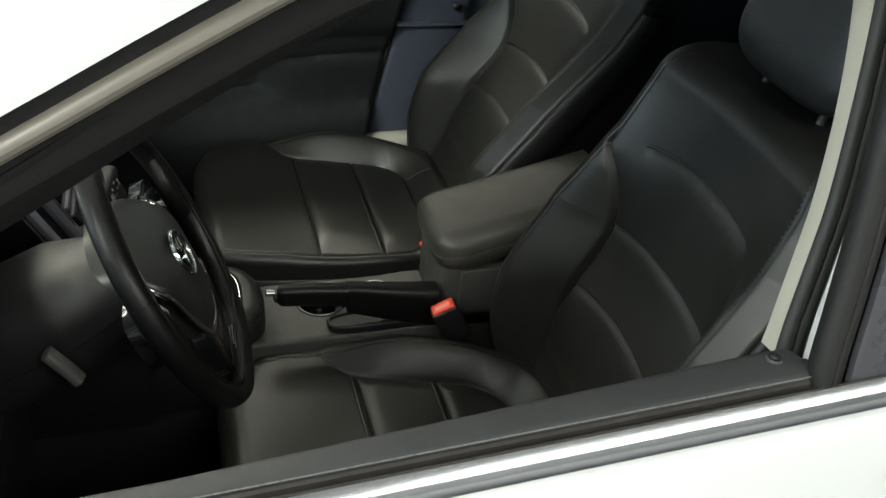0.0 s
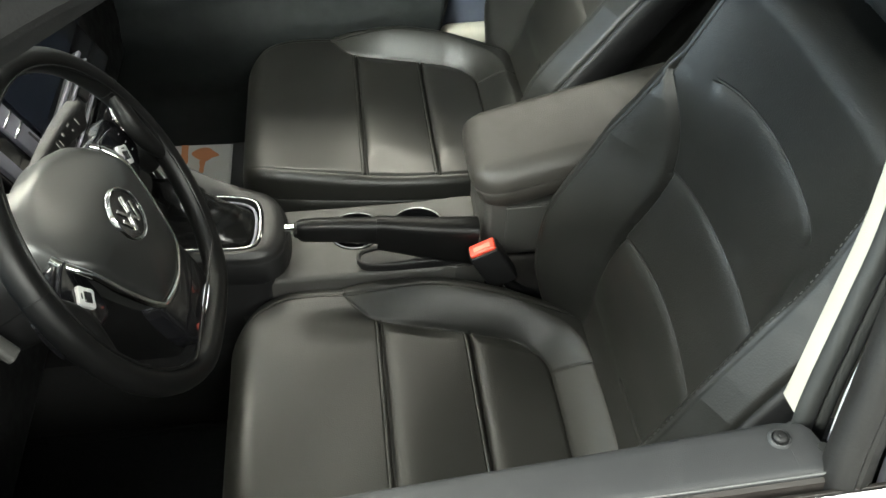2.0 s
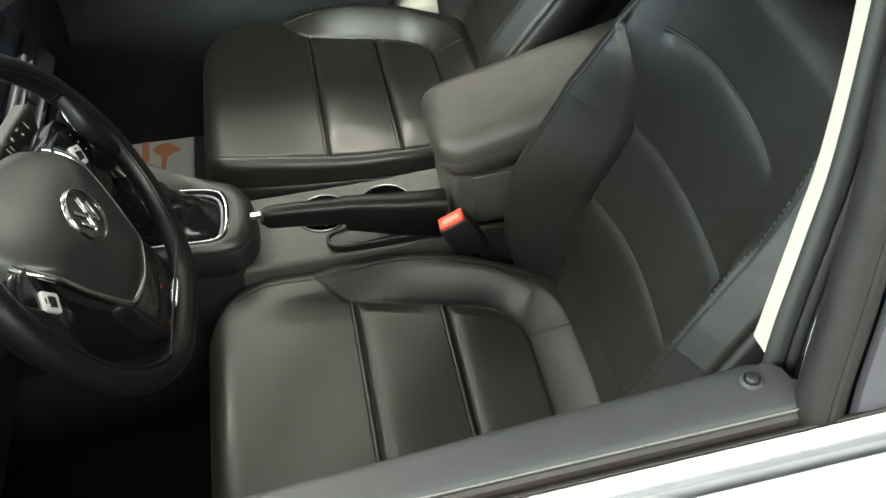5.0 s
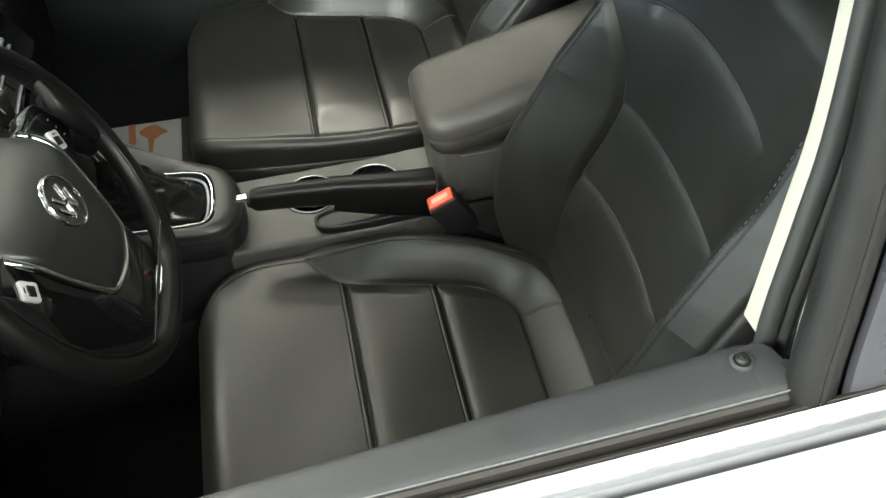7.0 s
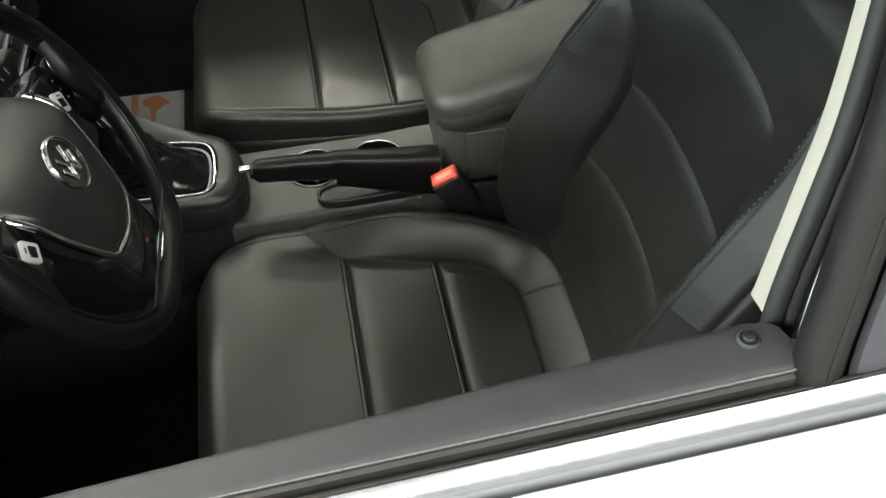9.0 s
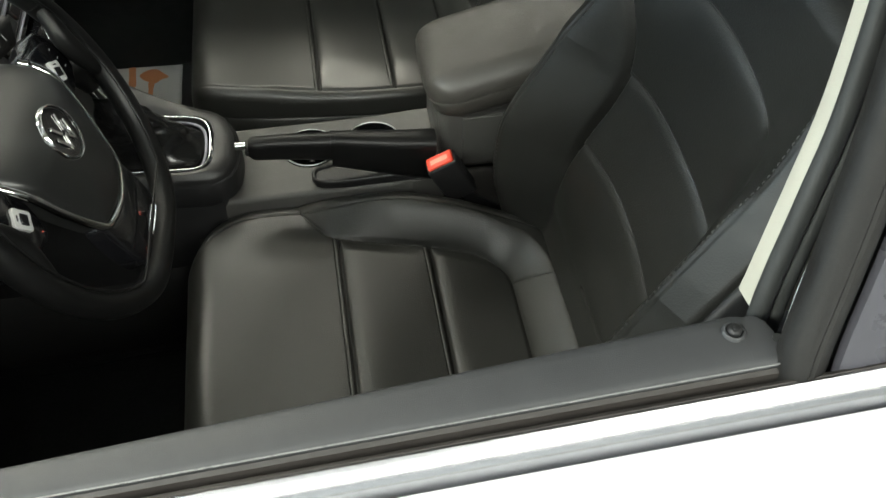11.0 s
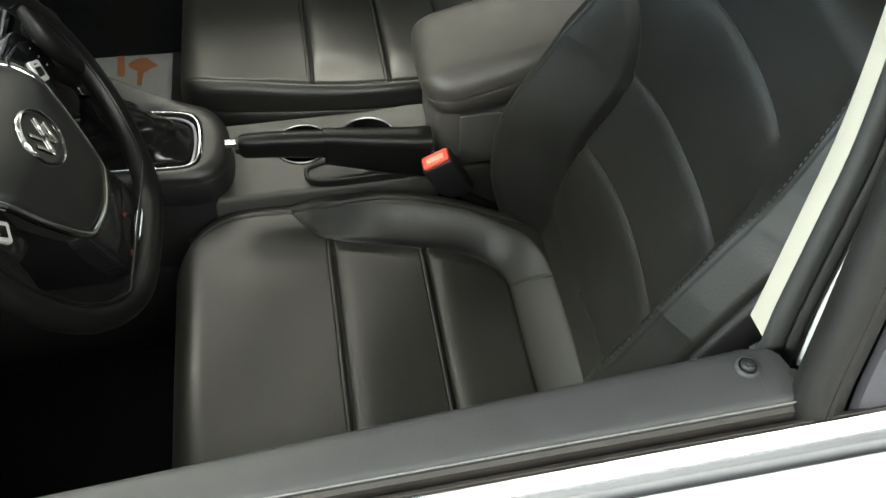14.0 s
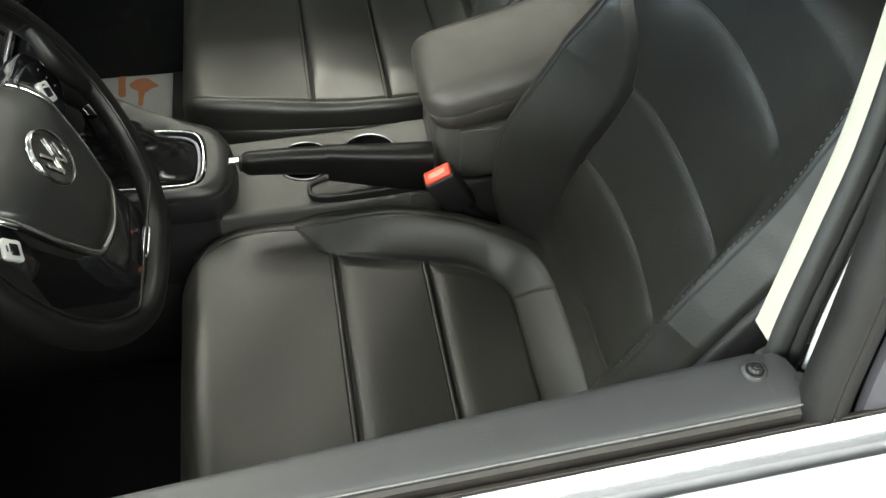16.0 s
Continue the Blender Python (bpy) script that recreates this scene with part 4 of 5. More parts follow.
def surround_band(name, rows, mat, label):
    verts, faces, k = [], [], len(rows)
    for (ox, oy), (ix, iy) in zip(outer, inner):
        oz = 0.602 + 0.30 * (1.0 if oy > 0 else 0.35) * max(0.0, -0.464 - ox)
        iz = float(gz(ix))
        d = Vector((ox - ix, oy - iy, 0)).normalized()
        for w, of_in, of_out, up, out in rows:
            verts.append((ix + (ox - ix) * w + d.x * out, iy + (oy - iy) * w + d.y * out, of_in * iz + of_out * oz + up))
    for i in range(len(outer) - 1):
        for j in range(k - 1):
            faces.append((i * k + j, i * k + j + 1, (i + 1) * k + j + 1, (i + 1) * k + j))
    raw(name, verts, faces, mat, console, label, 35)


surround_band("gear_surround", [(0.0, 1, 0, -0.022, 0), (0.0, 1, 0, -0.002, 0), (0.07, 1, 0, 0.001, 0), (0.45, 0.5, 0.5, 0.004, 0), (0.84, 0, 1, 0.001, 0), (0.96, 0, 1, -0.004, 0), (1.0, 0, 1, -0.010, 0)], SURROUND_GREY, "dark grey raised gear surround")
surround_band("surround_skirt", [(1.0, 0, 1, -0.010, -0.001), (1.0, 0, 1, -0.014, 0.003), (1.0, 0, 1, -0.050, 0.004), (0.9, 0, 1, -0.055, 0)], DARK_PLASTIC, "black skirt under the gear surround")
frame_path = [(x, y, float(gz(x)) + 0.0015) for x, y in smooth_path([(a + (-0.003 if abs(b) < 0.05 else 0), b * 0.95) for a, b in INNER], 90)]
sweep("chrome_frame", frame_path, rrect(0.0032, 0.0030, 0.0012, 2), CHROME, console, "thin chrome gear frame")
band_path = [(x, y, float(gz(x)) - 0.005) for x, y in smooth_path([(a - (0.010 if abs(b) < 0.055 else 0.004), b * 0.86) for a, b in INNER], 90)]
sweep("frame_band", band_path, rrect(0.0045, 0.0030, 0.0012, 2), STACK_GREY, console, "satin grey band inside the chrome frame")
part("gear_plate", rbox((-0.72, -0.060, 0.575), (-0.447, 0.060, 0.590), 0.004), PIANO, console, "gloss black gear plate")
part("console_front", rbox((-0.92, -0.085, 0.26), (-0.60, 0.10, 0.60), 0.02, 3), DARK_PLASTIC, console, "black console front")
for i in range(5):
    part("plate_button", rbox((-0.52 + 0.013 * i, -0.053, 0.588), (-0.510 + 0.013 * i, -0.044, 0.5925), 0.0015), DARK_PLASTIC, console)

# gear lever with a folded gaiter
lever = thing("gear_lever", (-0.53, 0.0, 0.59), "gear lever with a creased black leather gaiter", "gear lever")
verts, faces = [], []
n, m = 26, 64
for i in range(n + 1):
    t = i / n
    for j in range(m):
        a = 2 * math.pi * j / m
        fold = 1 + 0.10 * math.sin(5 * a + 4 * t) * math.sin(math.pi * t) + 0.05 * math.sin(t * 26 + 0.8 * math.sin(2 * a)) * (1 - t) * t * 4
        rx, ry = (0.072 * (1 - t) ** 1.3 + 0.016) * fold, (0.040 * (1 - t) ** 1.3 + 0.016) * fold
        sq = 0.75
        ca, sa = math.cos(a), math.sin(a)
        k = sq + (1 - sq) * t
        verts.append((-0.550 - 0.034 * t + rx * math.copysign(abs(ca) ** k, ca), 0.001 + ry * math.copysign(abs(sa) ** k, sa), 0.596 + 0.115 * t**0.95))
for i in range(n):
    for j in range(m):
        faces.append((i * m + j, i * m + (j + 1) % m, (i + 1) * m + (j + 1) % m, (i + 1) * m + j))
raw("gaiter", verts, faces, GAITER, lever, "creased black leather gaiter", 60)
GM = Matrix.Translation((-0.584, 0.003, 0.700)) @ pose(0, 0, 0, 0, -22, 0)
part("shaft", lathe([(0.0, 0.03), (0.011, 0.03), (0.013, 0.0), (0.016, -0.01)], GM), CHROME, lever, "chrome collar")
part("grip", lathe([(0.0, 0.098), (0.014, 0.097), (0.023, 0.088), (0.026, 0.074), (0.024, 0.058), (0.016, 0.040), (0.0125, 0.028)], GM), RIM_LEATHER, lever, "black leather grip")
part("crown", lathe([(0.0, 0.1005), (0.012, 0.0998), (0.016, 0.0972)], GM), SILVER, lever, "silver grip cap")

# handbrake
brake = thing("handbrake", (-0.2, -0.05, CZ), "handbrake lever lying flat with chrome button", "handbrake")
hb = smooth_path([(-0.398, -0.050, 0.632), (-0.34, -0.0515, 0.629), (-0.279, -0.053, 0.623)], 20)
sweep("grip", hb, [(a, b - 0.005) for a, b in rrect(0.027, 0.041, 0.012, 4)], RIM_LEATHER, brake, "black leather grip", scale=lambda t: 0.90 + 0.16 * t - 0.22 * max(0, 0.06 - t) / 0.06)
sweep("grip_collar", smooth_path([(-0.281, -0.053, 0.624), (-0.277, -0.053, 0.6236), (-0.273, -0.053, 0.623)], 5), [(a, b - 0.005) for a, b in rrect(0.030, 0.045, 0.012, 4)], RIM_LEATHER, brake, "stitched collar")
part("button", lathe([(0.0, 0.016), (0.0045, 0.0155), (0.006, 0.014), (0.006, 0.0), (0.008, -0.001)], Matrix.Translation((-0.402, -0.050, 0.6345)) @ pose(0, 0, 0, 0, -90, 0)), CHROME, brake, "chrome release button")
part("tip", rbox((-0.405, -0.058, 0.618), (-0.394, -0.042, 0.629), 0.004), DARK_PLASTIC, brake)
boot = smooth_path([(-0.275, -0.0535, 0.626), (-0.23, -0.056, 0.619), (-0.18, -0.058, 0.611), (-0.128, -0.058, 0.603)], 24)
sweep("gaiter", boot, [(a, b - 0.014) for a, b in rrect(0.031, 0.060, 0.012, 4)], RIM_LEATHER, brake, "black leather handbrake gaiter", scale=lambda t: 0.95 + 0.42 * t)
slot = closed_curve([(-0.311, -0.050, 0.556), (-0.303, -0.036, 0.556), (-0.26, -0.028, 0.556), (-0.14, -0.022, 0.558), (-0.118, -0.044, 0.560), (-0.14, -0.066, 0.559), (-0.26, -0.070, 0.557), (-0.303, -0.064, 0.556)], 70)
sweep("slot_frame", slot, rrect(0.007, 0.012, 0.003, 3), DARK_PLASTIC, brake, "black slot frame", loop=True)
part("slot_floor", prism([(p[0], p[1]) for p in slot], 0.0125, Matrix.Translation((0, 0, 0.545))), DARK_PLASTIC, brake)

# armrest
rest = thing("armrest", (0.02, 0.01, CZ), "black leather armrest box behind the cup holders", "armrest")
AM = Matrix.Translation((-0.131, 0.013, 0.666)) @ pose(0, 0, 0, 0, -14, 0)


def pad_mesh():
    verts, faces = [], []
    L, W, n, m = 0.33, 0.091, 70, 50
    xs, q = np.linspace(0, L, n + 1), np.linspace(-1, 1, m + 1)
    X, Q = np.meshgrid(xs, q, indexing="ij")
    w = W * (0.45 + 0.55 * np.sqrt(np.clip(1 - np.clip((0.055 - X) / 0.055, 0, 1) ** 2.4, 0, 1)))
    Yl = Q * w
    Zl = 0.047 + 0.007 * (1 - Q**2) * 1.0 + 0 * X
    r = 0.034
    e = np.minimum(w - np.abs(Yl), X)
    Zl -= np.where(e < r, 0.85 * (r - np.sqrt(np.clip(r**2 - (r - e) ** 2, 0, None))), 0)
    v = np.stack([X, Yl, Zl], -1).reshape(-1, 3).tolist()
    faces = grid_faces(n, m)
    idx = lambda i, j: i * (m + 1) + j
    border = [idx(0, j) for j in range(m + 1)] + [idx(i, m) for i in range(1, n + 1)] + [idx(n, j) for j in range(m - 1, -1, -1)] + [idx(i, 0) for i in range(n - 1, 0, -1)]
    prev = border
    for z, k in ((0.018, 1.0), (0.0155, 0.985), (0.013, 1.0), (-0.008, 0.985), (-0.014, 0.93)):
        cur = []
        for b_ in border:
            p = v[b_]
            cur.append(len(v))
            v.append((0.165 + (p[0] - 0.165) * k, p[1] * k, z))
        for a in range(len(border)):
            b = (a + 1) % len(border)
            faces.append((prev[a], prev[b], cur[b], cur[a]))
        prev = cur
    faces.append(tuple(prev))
    return [AM @ Vector(p) for p in v], faces


pv, pf = pad_mesh()
raw("lid", pv, pf, material("armrest_leather", (0.036, 0.0335, 0.0295), 0.46, vary=0.08, scale=9, bump=0.35, grain=700, kind="cell"), rest, "grey-black padded leather lid with a sewn edge", 50)
part("box", rbox((-0.118, -0.062, 0.545), (0.20, 0.088, 0.672), 0.014, 3), CONSOLE_GREY, rest, "grey plastic armrest box")
part("side_panel", rbox((-0.085, -0.0655, 0.56), (0.19, -0.0605, 0.652), 0.012, 3), CONSOLE_GREY, rest)
part("hinge", rbox((0.155, -0.03, 0.69), (0.185, 0.055, 0.735), 0.008, 3), DARK_PLASTIC, rest)


# belt buckles
def buckle(name, top, low, label, side):
    t = thing(name, low, label, "buckle", "belt buckles")
    top, low = Vector(top), Vector(low)
    z = (top - low).normalized()
    y = Vector((0, 1, 0.0))
    x = y.cross(z).normalized()
    y = z.cross(x)
    M = Matrix((x, y, z)).transposed().to_4x4()
    M.translation = low
    h = (top - low).length
    part("casing", rbox((-0.024, -0.014, -0.01), (0.024, 0.014, h - 0.004), 0.005, 3, M), DARK_PLASTIC, t, "black casing")
    rb = part("release_button", rbox((-0.0205, -0.0115, h - 0.007), (0.0205, 0.0115, h), 0.003, 3, M), RED, t, "bright red release button")
    part("press_mark", rbox((-0.0135, -0.006, h - 0.0005), (0.0135, 0.0035, h + 0.0008), 0.001, 1, M), RED_DEEP, rb)
    tube("stalk", [tuple(low + z * 0.004), tuple(low - z * 0.03 + Vector((0.006, 0, 0))), tuple(low - z * 0.07 + Vector((0.03, 0, 0)))], 0.008, DARK_PLASTIC, t, n=10)
    return t


buckle("belt_buckle", (-0.127, -0.101, 0.612), (-0.094, -0.098, 0.545), "black belt buckle with a red button beside the driver's seat", 1)
buckle("belt_buckle", (-0.090, 0.113, 0.595), (-0.060, 0.113, 0.53), "black belt buckle with a red button beside the passenger seat", -1)

# ---------- steering wheel ----------
TILT = 0.448
WC = Vector((-0.541, -0.332, 0.930))
WM_FLAT = Matrix(((0, -math.sin(TILT), math.cos(TILT), WC.x), (1, 0, 0, WC.y), (0, math.cos(TILT), math.sin(TILT), WC.z), (0, 0, 0, 1)))
WM = WM_FLAT @ Matrix.Rotation(radians(-2.5), 4, "Z")
wheel = thing("steering_wheel", tuple(WC), "black leather steering wheel with gloss black spokes and chrome trim", "steering wheel")


def on_wheel(a, b, c=0.0):
    return tuple(WM @ Vector((a, b, c)))


RIM_R, RIM_T = 0.1780, 0.0133
rim = []
for i in range(120):
    a = 2 * math.pi * i / 120
    x, y = RIM_R * math.cos(a), RIM_R * math.sin(a)
    y = -0.154 - 0.018 * math.tanh((-0.154 - y) / 0.018) if y < -0.154 else y
    rim.append(on_wheel(x, y, -0.012))
wheel_n = WM.to_3x3() @ Vector((0, 0, 1))
sweep("rim", rim, ring(RIM_T, 20, 1.06), RIM_LEATHER, wheel, "black leather rim", up=tuple(wheel_n), loop=True)
inner_seam = [on_wheel((RIM_R - 0.0112) * math.cos(q), max((RIM_R - 0.0112) * math.sin(q), -0.1385), -0.001) for q in np.linspace(0, 2 * math.pi, 120, endpoint=False)]
sweep("inner_seam", inner_seam, ring(0.0014, 6), RIM_LEATHER, wheel, "raised inner seam of the rim", up=tuple(wheel_n), loop=True)
# thumb swells where the spokes meet the rim
for sg in (-1, 1):
    pts = [on_wheel(sg * 0.168, 0.062, -0.010), on_wheel(sg * 0.160, 0.035, -0.009), on_wheel(sg * 0.154, 0.012, -0.010), on_wheel(sg * 0.159, -0.02, -0.012), on_wheel(sg * 0.170, -0.055, -0.012)]
    sweep("thumb_rest", smooth_path(pts, 20), ring(0.0115, 12), RIM_LEATHER, wheel, "", up=tuple(wheel_n), scale=lambda t: 0.45 + 0.55 * math.sin(math.pi * t))
# seams across the rim
for ang in (20, 160):
    a = radians(ang)
    c = Vector((RIM_R * math.cos(a), RIM_R * math.sin(a), -0.012))
    t = Vector((-math.sin(a), math.cos(a), 0))
    r_ = Vector((math.cos(a), math.sin(a), 0))
    loop = [tuple(WM @ (c + r_ * (RIM_T + 0.0003) * math.cos(b) + Vector((0, 0, (1.06 * RIM_T + 0.0003) * math.sin(b))))) for b in np.linspace(0, 2 * math.pi, 20, endpoint=False)]
    sweep("rim_seam", loop, ring(0.0004, 6), RIM_LEATHER, wheel, "", up=tuple(WM.to_3x3() @ t), loop=True)

# airbag pad: a domed shield
PAD = [(-0.086, 0.048), (-0.076, 0.061), (-0.042, 0.075), (0.000, 0.080), (0.042, 0.075), (0.076, 0.061), (0.086, 0.048), (0.091, 0.032), (0.089, 0.013), (0.082, -0.011), (0.074, -0.035), (0.055, -0.076), (0.041, -0.090), (0.000, -0.098), (-0.041, -0.090), (-0.055, -0.076), (-0.074, -0.035), (-0.082, -0.011), (-0.089, 0.013), (-0.091, 0.032)]
pad_o = closed_curve(PAD, 96)


def dome(outline, top, low, n=22, power=2.6, shift=(0, 0)):
    verts, faces = [], []
    m = len(outline)
    for i in range(n + 1):
        t = i / n
        for a, b in outline:
            h = low + (top - low) * (1 - t**power) ** (1 / power) - 0.040 * float(sstep(0.0, 0.085, b * t))
            verts.append(on_wheel(shift[0] + (a - shift[0]) * t, shift[1] + (b - shift[1]) * t, h))
    for i in range(n):
        for j in range(m):
            faces.append((i * m + j, i * m + (j + 1) % m, (i + 1) * m + (j + 1) % m, (i + 1) * m + j))
    o = len(verts)
    for a, b in outline:
        verts.append(on_wheel(a, b, low - 0.02 - 0.040 * float(sstep(0.0, 0.085, b))))
    for j in range(m):
        faces.append((n * m + j, n * m + (j + 1) % m, o + (j + 1) % m, o + j))
    return verts, faces


dv, df = dome(pad_o, 0.003, -0.015)
pad = raw("airbag_pad", dv, df, PAD_PLASTIC, wheel, "grained grey-black airbag cover", 60)
edge = [on_wheel(a * 1.025, b * 1.025, -0.0125 - 0.040 * float(sstep(0.0, 0.085, b))) for a, b in pad_o]
low_edge = [p for p, (a, b) in zip(edge, pad_o) if b < 0.045]
i0 = next(i for i, (a, b) in enumerate(pad_o) if b < 0.045 and pad_o[i - 1][1] >= 0.045)
ordered = [edge[(i0 + k) % len(edge)] for k in range(len(low_edge))]
sweep("chrome_line", ordered, ring(0.0045, 10), CHROME, wheel, "thin chrome line under the airbag cover", up=tuple(wheel_n))
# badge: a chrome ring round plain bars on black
LOGO = Vector((0.0, 0.0, 0.0022))
BM_ = WM @ Matrix.Translation(LOGO)
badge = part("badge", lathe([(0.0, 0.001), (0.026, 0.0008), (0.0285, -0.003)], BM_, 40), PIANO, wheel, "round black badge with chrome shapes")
part("badge_ring", lathe([(0.0276, 0.0006), (0.0280, 0.0024), (0.0290, 0.0028), (0.0300, 0.0018), (0.0304, -0.002)], BM_, 48), CHROME, badge, "chrome ring")
for ax, ay, bx, by in ((-0.012, 0.015, -0.004, -0.001), (0.012, 0.015, 0.004, -0.001), (-0.017, 0.004, -0.008, -0.016), (0.017, 0.004, 0.008, -0.016), (-0.008, -0.016, 0.0, -0.003), (0.008, -0.016, 0.0, -0.003)):
    d = Vector((bx - ax, by - ay, 0))
    L = d.length
    M = BM_ @ Matrix.Translation(((ax + bx) / 2, (ay + by) / 2, 0.0012)) @ Matrix.Rotation(math.atan2(d.y, d.x), 4, "Z")
    part("badge_bar", rbox((-L / 2, -0.0018, 0), (L / 2, 0.0018, 0.0016), 0.0005, 1, M), CHROME, badge)

# spokes, button blocks, lower bezel
for sg in (-1, 1):
    spoke = part("spoke", prism(closed_curve([(sg * 0.090, 0.038), (sg * 0.120, 0.040), (sg * 0.152, 0.036), (sg * 0.164, 0.008), (sg * 0.160, -0.020), (sg * 0.120, -0.032), (sg * 0.090, -0.034), (sg * 0.084, 0.0)], 48), 0.020, WM @ Matrix.Translation((0, 0, -0.047)), 0.005), PIANO, wheel, "gloss black spoke")
    block = part("button_block", prism(closed_curve([(sg * 0.090, 0.036), (sg * 0.122, 0.034), (sg * 0.146, 0.022), (sg * 0.148, -0.004), (sg * 0.132, -0.022), (sg * 0.100, -0.024), (sg * 0.088, 0.005)], 40), 0.006, WM @ Matrix.Translation((0, 0, -0.0275)), 0.002), PIANO, spoke, "black button block")
    PM = WM @ Matrix.Translation((sg * 0.113, 0.004, -0.0215)) @ Matrix.Rotation(radians(-30 * sg), 4, "Z")
    fr = closed_curve([(-0.0095, 0.0105), (0.0, 0.0110), (0.0095, 0.0105), (0.0100, 0.0), (0.0095, -0.0105), (0.0, -0.0110), (-0.0095, -0.0105), (-0.0100, 0.0)], 40)
    part("button_plate", prism(fr, 0.0035, PM, 0.0008), BRIGHT_SILVER, spoke, "bright silver button plate")
    part("rocker", rbox((-0.0058, -0.0062, 0.003), (0.0058, 0.0042, 0.0048), 0.0008, 1, PM), PIANO, spoke)
    part("plate_mark", rbox((-0.0030, 0.0066, 0.0032), (0.0030, 0.0082, 0.0041), 0.0003, 1, PM), DARK_PLASTIC, spoke)
    for k in range(3):
        part("small_mark", rbox((-0.0015, -0.0005, 0), (0.0015, 0.0005, 0.0006), 0, 1, WM @ Matrix.Translation((sg * 0.137, 0.018 - 0.012 * k, -0.0217))), PRINT_WHITE, spoke)
bottom = part("lower_spoke", prism(closed_curve([(-0.050, -0.080), (0.0, -0.098), (0.050, -0.080), (0.058, -0.120), (0.046, -0.156), (0.0, -0.160), (-0.046, -0.156), (-0.058, -0.120)], 60), 0.022, WM @ Matrix.Translation((0, 0, -0.034)), 0.005), PIANO, wheel, "gloss black lower spoke")
sweep("chrome_clip", [on_wheel(a, b, -0.0115) for a, b in closed_curve([(-0.002, -0.1490), (0.034, -0.1490), (0.035, -0.1545), (-0.003, -0.1545)], 24)], ring(0.0016, 6), CHROME, bottom, "small chrome clip", up=tuple(wheel_n), loop=True)

# ---------- steering column ----------
column = thing("steering_column", (-0.68, -0.355, 0.85), "black plastic steering column shroud with stalks", "steering column")
ax_ = -wheel_n
cpts = [WC + ax_ * d for d in (0.060, 0.08, 0.11, 0.16, 0.22, 0.30)]
cpts = smooth_path([tuple(p) for p in cpts], 30)
shroud = sweep("upper_shroud", cpts, [(a, max(b, -0.004)) for a, b in rrect(0.135, 0.125, 0.05, 6)], DARK_PLASTIC, column, "black upper shroud", scale=lambda t: 0.80 + 0.35 * min(1, t * 3), up=(0, 0, 1))
sweep("lower_shroud", cpts, [(a, min(b, -0.006)) for a, b in rrect(0.132, 0.135, 0.05, 6)], DARK_PLASTIC, column, "black lower shroud", scale=lambda t: 0.78 + 0.36 * min(1, t * 3), up=(0, 0, 1))
sweep("collar", smooth_path([tuple(WC + ax_ * d) for d in (0.040, 0.05, 0.062)], 5), ring(0.052, 32), DARK_PLASTIC, column, "", up=(0, 0, 1))


def stalk(pts, w, name, lab, mat):
    return sweep(name, smooth_path(pts, 20), rrect(0.018, 0.030, 0.006, 3), mat, column, lab, scale=lambda t: 0.7 + w * t)


st = stalk([on_wheel(0.02, 0.066, -0.068), on_wheel(0.08, 0.060, -0.070), on_wheel(0.14, 0.050, -0.074), on_wheel(0.19, 0.038, -0.078)], 0.55, "wiper_stalk", "black wiper stalk with white markings", DARK_PLASTIC)
for k, (a, b, w, h) in enumerate(((0.085, 0.060, 0.003, 0.014), (0.094, 0.058, 0.002, 0.012), (0.108, 0.060, 0.006, 0.006), (0.130, 0.058, 0.012, 0.003), (0.130, 0.050, 0.004, 0.004), (0.150, 0.048, 0.003, 0.014))):
    part("stalk_mark", rbox((-0.28 * w, -0.3 * h, 0), (0.28 * w, 0.3 * h, 0.0006), 0, 1, WM @ Matrix.Translation((a, b, -0.0545 - 0.045 * (a - 0.08))) @ pose(0, 0, 0, 0, 0, -8)), PRINT_GREY, st)
sweep("adjust_lever", smooth_path([(-0.690, -0.424, 0.878), (-0.674, -0.427, 0.858), (-0.660, -0.43, 0.838)], 12), rrect(0.019, 0.013, 0.005, 3), LEVER_GREY, column, "grey column adjuster lever")

# ---------- dashboard ----------
dash = thing("dashboard", (-0.9, 0, 0.6), "black dashboard with a centre screen and silver strips", "dashboard")
dsec = [(-1.17, 0.98), (-1.0, 1.00), (-0.86, 0.985), (-0.79, 0.965), (-0.765, 0.945), (-0.755, 0.90), (-0.775, 0.83), (-0.76, 0.76), (-0.79, 0.64), (-0.83, 0.56), (-0.95, 0.50), (-1.17, 0.50)]
dsm = smooth_path(dsec, 60)
sweep("fascia", [(0, y, 0) for y in np.linspace(-0.74, 0.74, 40)], [(p[0], p[1]) for p in dsm], DASH, dash, "black soft dashboard", up=(0, 0, 1), sharp=60)
hood_sec = [(-0.90, 0.985), (-0.80, 1.025), (-0.745, 1.03), (-0.735, 1.022), (-0.75, 1.012), (-0.82, 0.98)]
ys = np.linspace(-0.52, -0.19, 30)
hv = [(x, y, z - 0.06 * abs((y + 0.355) / 0.165) ** 3) for y in ys for x, z in hood_sec]
hf = [(i * 6 + j, i * 6 + (j + 1) % 6, (i + 1) * 6 + (j + 1) % 6, (i + 1) * 6 + j) for i in range(29) for j in range(6)] + [tuple(range(6)), tuple(range(29 * 6, 30 * 6))]
raw("instrument_hood", hv, hf, DASH, dash, "black instrument hood")
part("instrument_glass", rbox((-0.80, -0.50, 0.90), (-0.772, -0.21, 1.0), 0.01), SCREEN, dash, "dark instrument glass")
# centre stack: screen unit with silver strips and keys
SM = Matrix.Translation((-0.700, 0.0, 0.85)) @ pose(0, 0, 0, 0, -27, 0)
part("screen_unit", rbox((-0.10, -0.185, -0.075), (-0.004, 0.215, 0.125), 0.006, 2, SM), PIANO, dash, "gloss black radio front")
